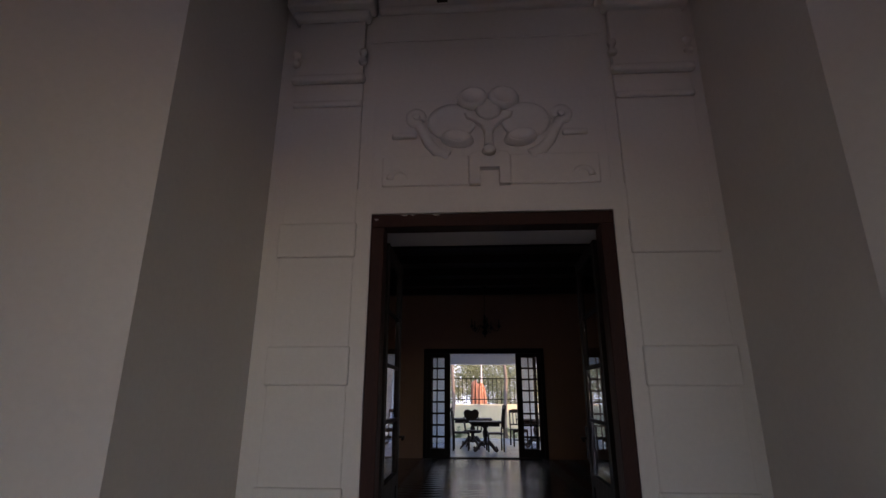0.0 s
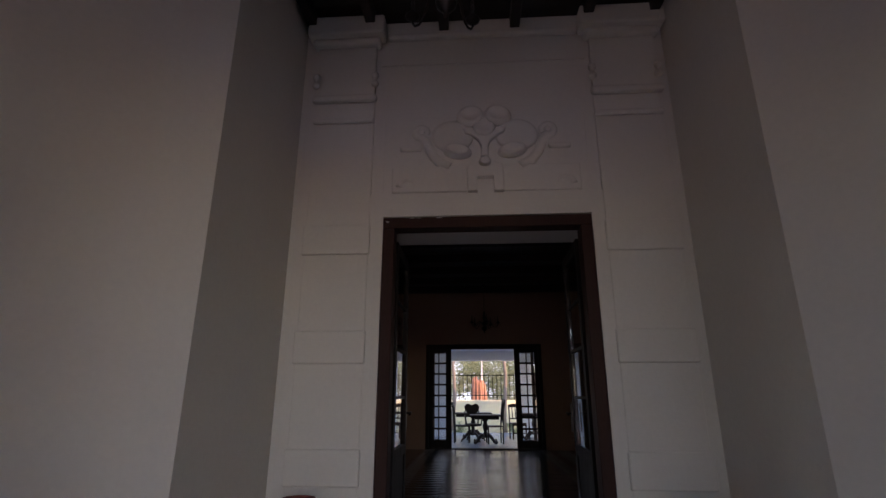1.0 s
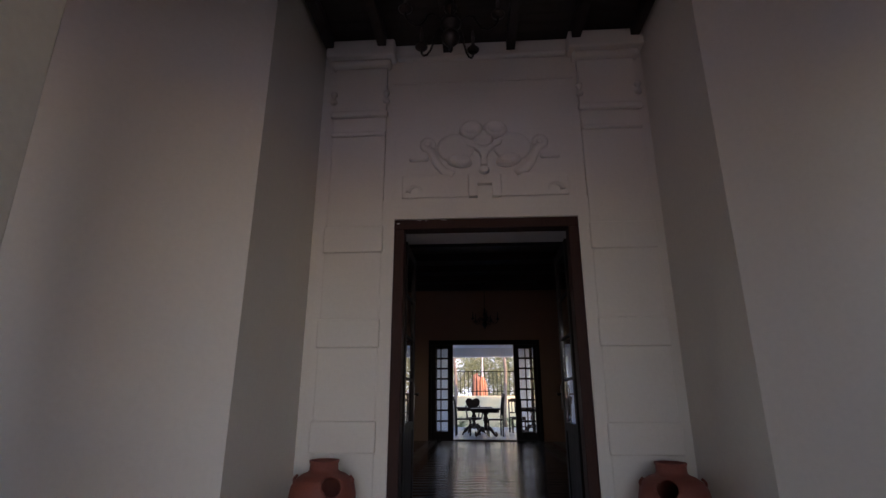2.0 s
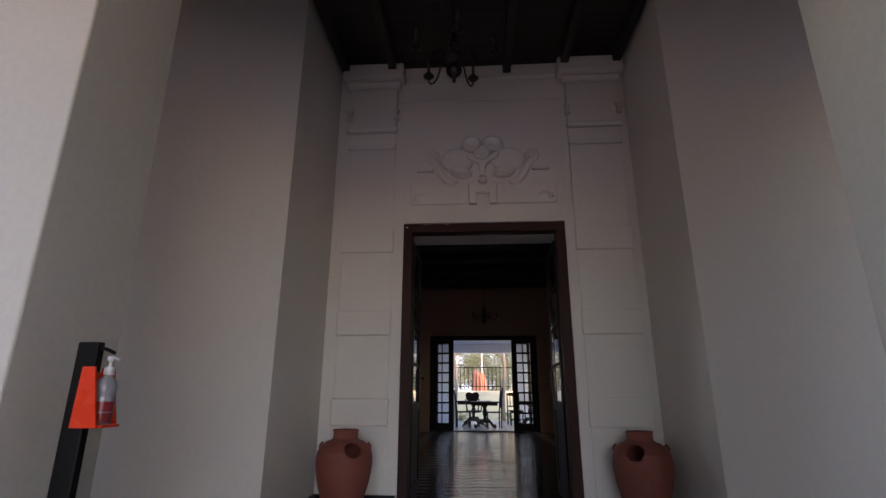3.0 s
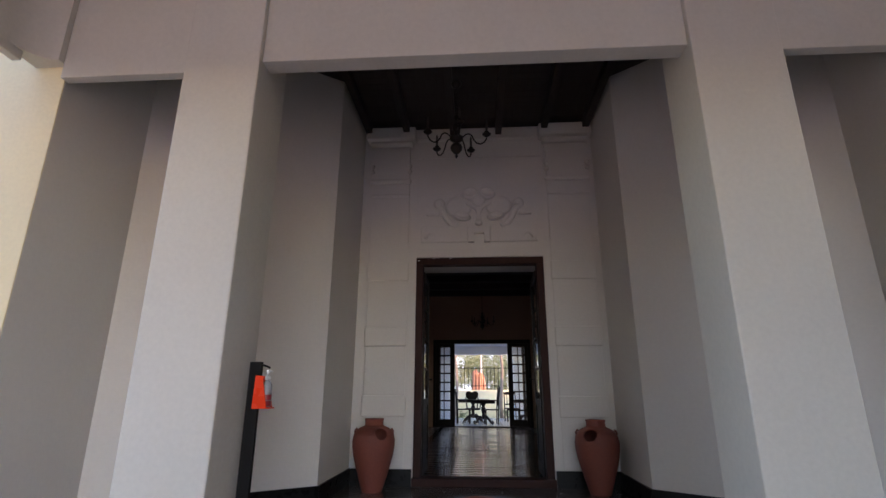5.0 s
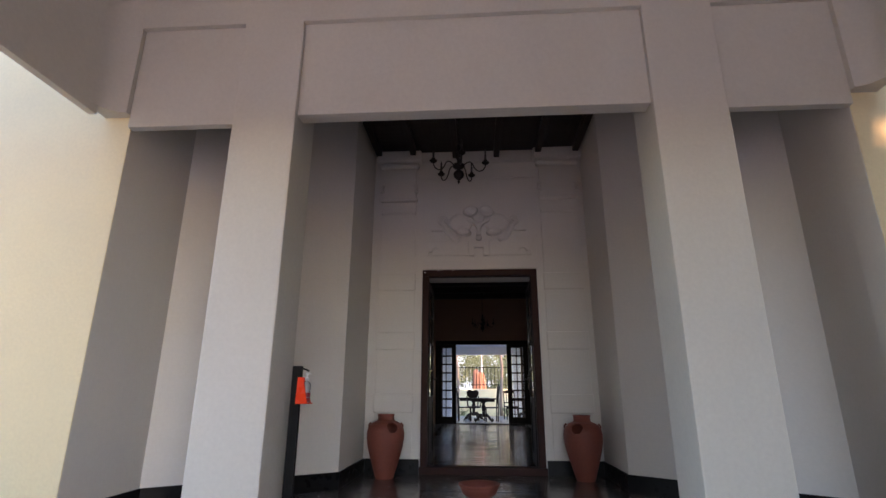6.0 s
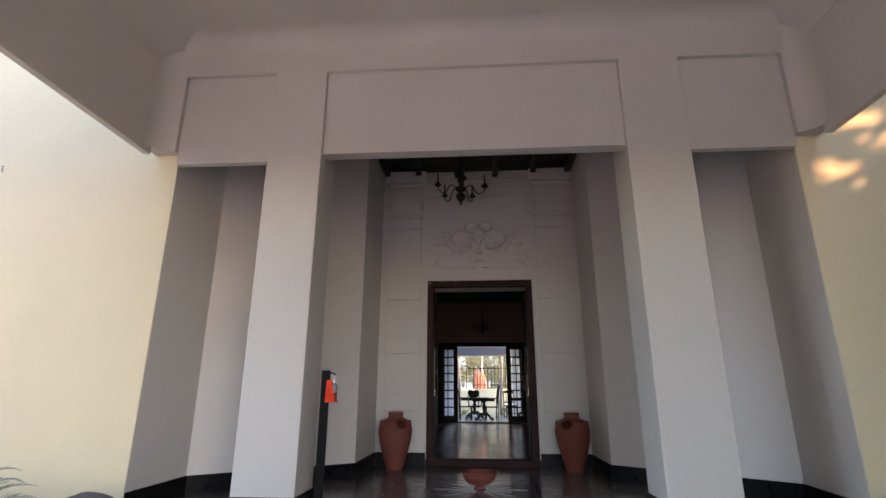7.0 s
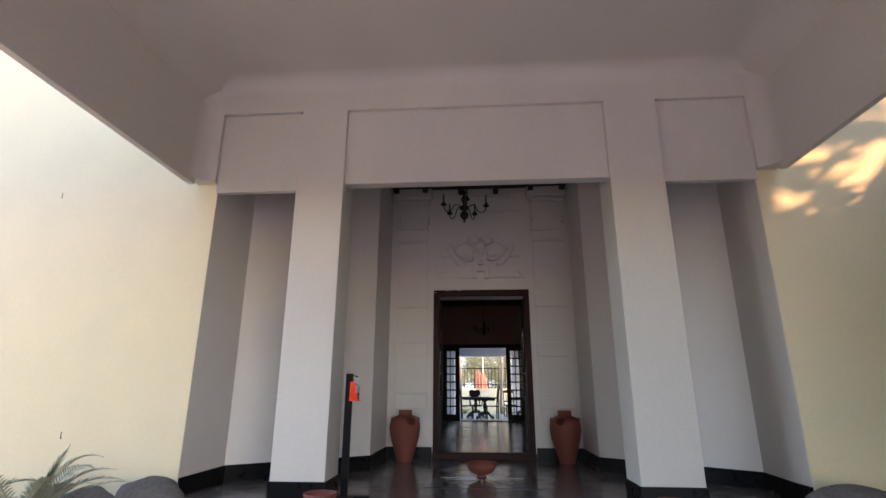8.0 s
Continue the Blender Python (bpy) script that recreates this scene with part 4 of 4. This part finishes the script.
# ---- planting at the foot of the house front ----
def frond(p, spine, material, leaflet, spread, rng, count=34):
    """One feather leaf: a tapering rib with narrow leaflets on both sides."""
    n = len(spine) - 1
    bm = tube(spine, [0.007 * (1 - 0.8 * i / n) for i in range(n + 1)], 5)
    for i in range(3, count + 1):
        s = min(i / (count + 0.5), 0.999) * n
        j = int(s)
        o = spine[j].lerp(spine[j + 1], s - j)
        d = (spine[j + 1] - spine[j]).normalized()
        side = d.cross(Vector((0, 0, 1)))
        side = side.normalized() if side.length > 0.05 else Vector((0, -1, 0))
        wl = leaflet * math.sin(math.pi * min(1, 0.12 + i / (count + 4))) * rng.uniform(0.8, 1.15)
        for sg in (-1, 1):
            out = (side * sg * spread + d * 0.7 + Vector((0, 0, rng.uniform(0.05, 0.25)))).normalized()
            mid, tip = o + out * wl * 0.55, o + out * wl - Vector((0, 0, wl * 0.12))
            w = d * 0.008
            a = [bm.verts.new(v) for v in (o - w, o + w, mid + w, mid - w, tip)]
            bm.faces.new((a[0], a[1], a[2], a[3]))
            bm.faces.new((a[3], a[2], a[4]))
    part("frond", bm, material, p)


def curve3(a, b, c, n=14):
    a, b, c = Vector(a), Vector(b), Vector(c)
    return [a.lerp(b, k / n).lerp(b.lerp(c, k / n), k / n) for k in range(n + 1)]


def palm(at, fronds, seed, material, length=0.75, a0=0.0, a1=360.0, group="palms along the house front"):
    p = thing("cycad_palm", "small feathery palm growing at the foot of the wall", "plant", at, group)
    rng = random.Random(seed)
    part("stem", lathe([(0.05, 0), (0.07, 0.06), (0.05, 0.14), (0.02, 0.18)], 12), BARK, p)
    for k in range(fronds):
        a = radians(a0 + (a1 - a0) * k / fronds) + rng.uniform(-0.2, 0.2)
        ln, up = length * rng.uniform(0.75, 1.1), rng.uniform(0.35, 0.85)
        c, e = 0.38 * ln, 0.8 * ln
        frond(p, curve3((0, 0, 0.14), (math.cos(a) * c, math.sin(a) * c, 0.14 + up * ln), (math.cos(a) * e, math.sin(a) * e, 0.14 + ln * (up - 0.25))), material, 0.15, 0.75, rng)
    return p


pl = palm((-3.45, -0.95, -0.3), 9, 1, PALE_LEAF, 0.85, 100, 300)
rng = random.Random(5)
for mid, tip, m, wl, sp in (((0.07, 0, 0.5), (0.27, 0.0, 0.86), LEAF, 0.19, 0.33), ((0.16, 0.02, 0.86), (0.52, 0.06, 0.76), PALE_LEAF, 0.13, 0.6),
                            ((0.3, 0.0, 0.70), (0.8, -0.05, 0.61), PALE_LEAF, 0.17, 0.5), ((0.28, -0.08, 0.66), (0.66, -0.16, 0.60), PALE_LEAF, 0.16, 0.6),
                            ((0.28, 0.12, 0.62), (0.72, 0.16, 0.56), PALE_LEAF, 0.16, 0.6), ((0.02, 0.04, 0.45), (0.17, 0.06, 0.76), LEAF, 0.17, 0.35), ((0.22, -0.1, 0.6), (0.5, -0.2, 0.62), PALE_LEAF, 0.17, 0.5), ((0.2, 0.06, 0.72), (0.6, 0.12, 0.66), PALE_LEAF, 0.17, 0.5), ((0.1, -0.1, 0.6), (0.34, -0.2, 0.66), PALE_LEAF, 0.16, 0.5)):
    frond(pl, curve3((0, 0, 0.14), mid, tip), m, wl, sp, rng)
palm((-3.95, -1.15, -0.3), 11, 2, LEAF, 0.8)
palm((3.75, -0.85, -0.3), 13, 3, PALE_LEAF, 0.8)
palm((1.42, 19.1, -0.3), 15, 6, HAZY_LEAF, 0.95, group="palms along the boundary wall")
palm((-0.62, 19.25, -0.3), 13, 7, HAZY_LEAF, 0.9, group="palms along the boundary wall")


def boulder(at, size, seed):
    bm = bmesh.new()
    bmesh.ops.create_icosphere(bm, subdivisions=4, radius=1.0)
    for v in bm.verts:
        k = 1 + 0.22 * noise.noise(v.co * 1.3 + Vector((seed * 7, 0, 0))) + 0.06 * noise.noise(v.co * 4 + Vector((seed, 3, 0)))
        v.co = Vector((v.co.x * size[0], v.co.y * size[1], max(v.co.z, -0.5) * size[2])) * k
    for f in bm.faces:
        f.smooth = True
    b = obj("boulder", bm, ROCK)
    b.location = at
    return tagged(b, "rounded grey boulder edging the planting bed", "rock", "boulders along the planting beds")


boulder((-2.74, -0.52, 0.085), (0.30, 0.2, 0.17), 1)
boulder((-3.24, -0.62, -0.08), (0.32, 0.25, 0.28), 2)
boulder((3.08, -0.4, 0.08), (0.40, 0.22, 0.17), 3)
boulder((3.65, -0.5, -0.12), (0.36, 0.26, 0.28), 4)
for x, z, ln in ((-4.63, 3.10, 0.06), (-4.06, 0.545, 0.06)):
    hk = obj("wall_hook", tube([(x, -0.004, z - ln / 2), (x, -0.02, z - ln / 2), (x + 0.004, -0.024, z + ln / 2)], 0.0038, 8), IRON)
    tagged(hk, "small rusty iron hook stuck in the yellow wall", "hook", "hooks in the wall")

# ---- floor pieces ----
flr = bpy.data.objects["floor"]
tile_mesh = None
for i in range(11):
    for j in range(13):
        if tile_mesh is None:
            bm = box(0, 0.596, 0, 0.596, -0.014, 0.0)
            first = part("tile", bm, GREY_STONE, flr)
            tile_mesh = first.data
            ob = first
        else:
            ob = new("tile", tile_mesh)
            ob.parent = flr
        ob.location = (-3.2 + 0.59 * i + (0.004 if i else 0), PAVED + 0.5535 * j + 0.002, random.uniform(-0.0006, 0))
        ob.scale = (0.985, 0.922, 1)
CXS, CYS = 0.08, 1.33
star = new("floor_star")
tagged(star, "pale marble star inlaid in the dark foyer floor", "inlay", kind="structure")
star.location = (CXS, CYS, 0)
for k in range(16):
    a = 2 * math.pi * k / 16
    r = 0.48 if k % 2 == 0 else 0.34
    bm = bmesh.new()
    lo, hi = [], []
    for u, v in ((0.06, 0.0), (0.14, 0.022), (r, 0.0), (0.14, -0.022)):
        x, y = u * math.cos(a) - v * math.sin(a), u * math.sin(a) + v * math.cos(a)
        lo.append(bm.verts.new((x, y, 0.0)))
        hi.append(bm.verts.new((x, y, 0.004)))
    bm.faces.new(hi)
    for i in range(4):
        bm.faces.new((lo[i], lo[(i + 1) % 4], hi[(i + 1) % 4], hi[i]))
    part("inlay_ray", bm, PALE_STONE, star)
for xa, xb, ya, yb in ((-0.62, 0.62, -0.62, -0.56), (-0.62, 0.62, 0.56, 0.62), (-0.62, -0.56, -0.56, 0.56), (0.56, 0.62, -0.56, 0.56)):
    part("border_strip", box(xa, xb, ya, yb, 0.0, 0.003), BORDER_STONE, star)

hf = bpy.data.objects["hall_floor"]
plank_mesh = None
for j in range(44):
    for i in range(3):
        y = 3.43 + 0.2025 * j
        if plank_mesh is None:
            ob = part("plank", box(0, 2.73, -0.0985, 0.0985, -0.015, 0.015, 0.002), PLANK_WOOD, hf)
            plank_mesh = ob.data
        else:
            ob = new("plank", plank_mesh)
            ob.parent = hf
        ob.location = (-4 + 2.733 * i, y + 0.1, 0.016 + random.uniform(0, 0.001))
        ob.rotation_euler = (radians(random.uniform(-0.7, 0.7)), radians(random.uniform(-0.03, 0.03)), 0)
vf = bpy.data.objects["verandah_floor"]
vt_mesh = None
for i in range(13):
    for j in range(14):
        if vt_mesh is None:
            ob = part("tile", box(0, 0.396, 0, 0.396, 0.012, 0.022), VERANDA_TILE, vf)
            vt_mesh = ob.data
        else:
            ob = new("tile", vt_mesh)
            ob.parent = vf
        ob.location = (-2.3 + 0.4 * i, FAR + 0.25 + 0.4 * j, random.uniform(-0.0005, 0.0005))
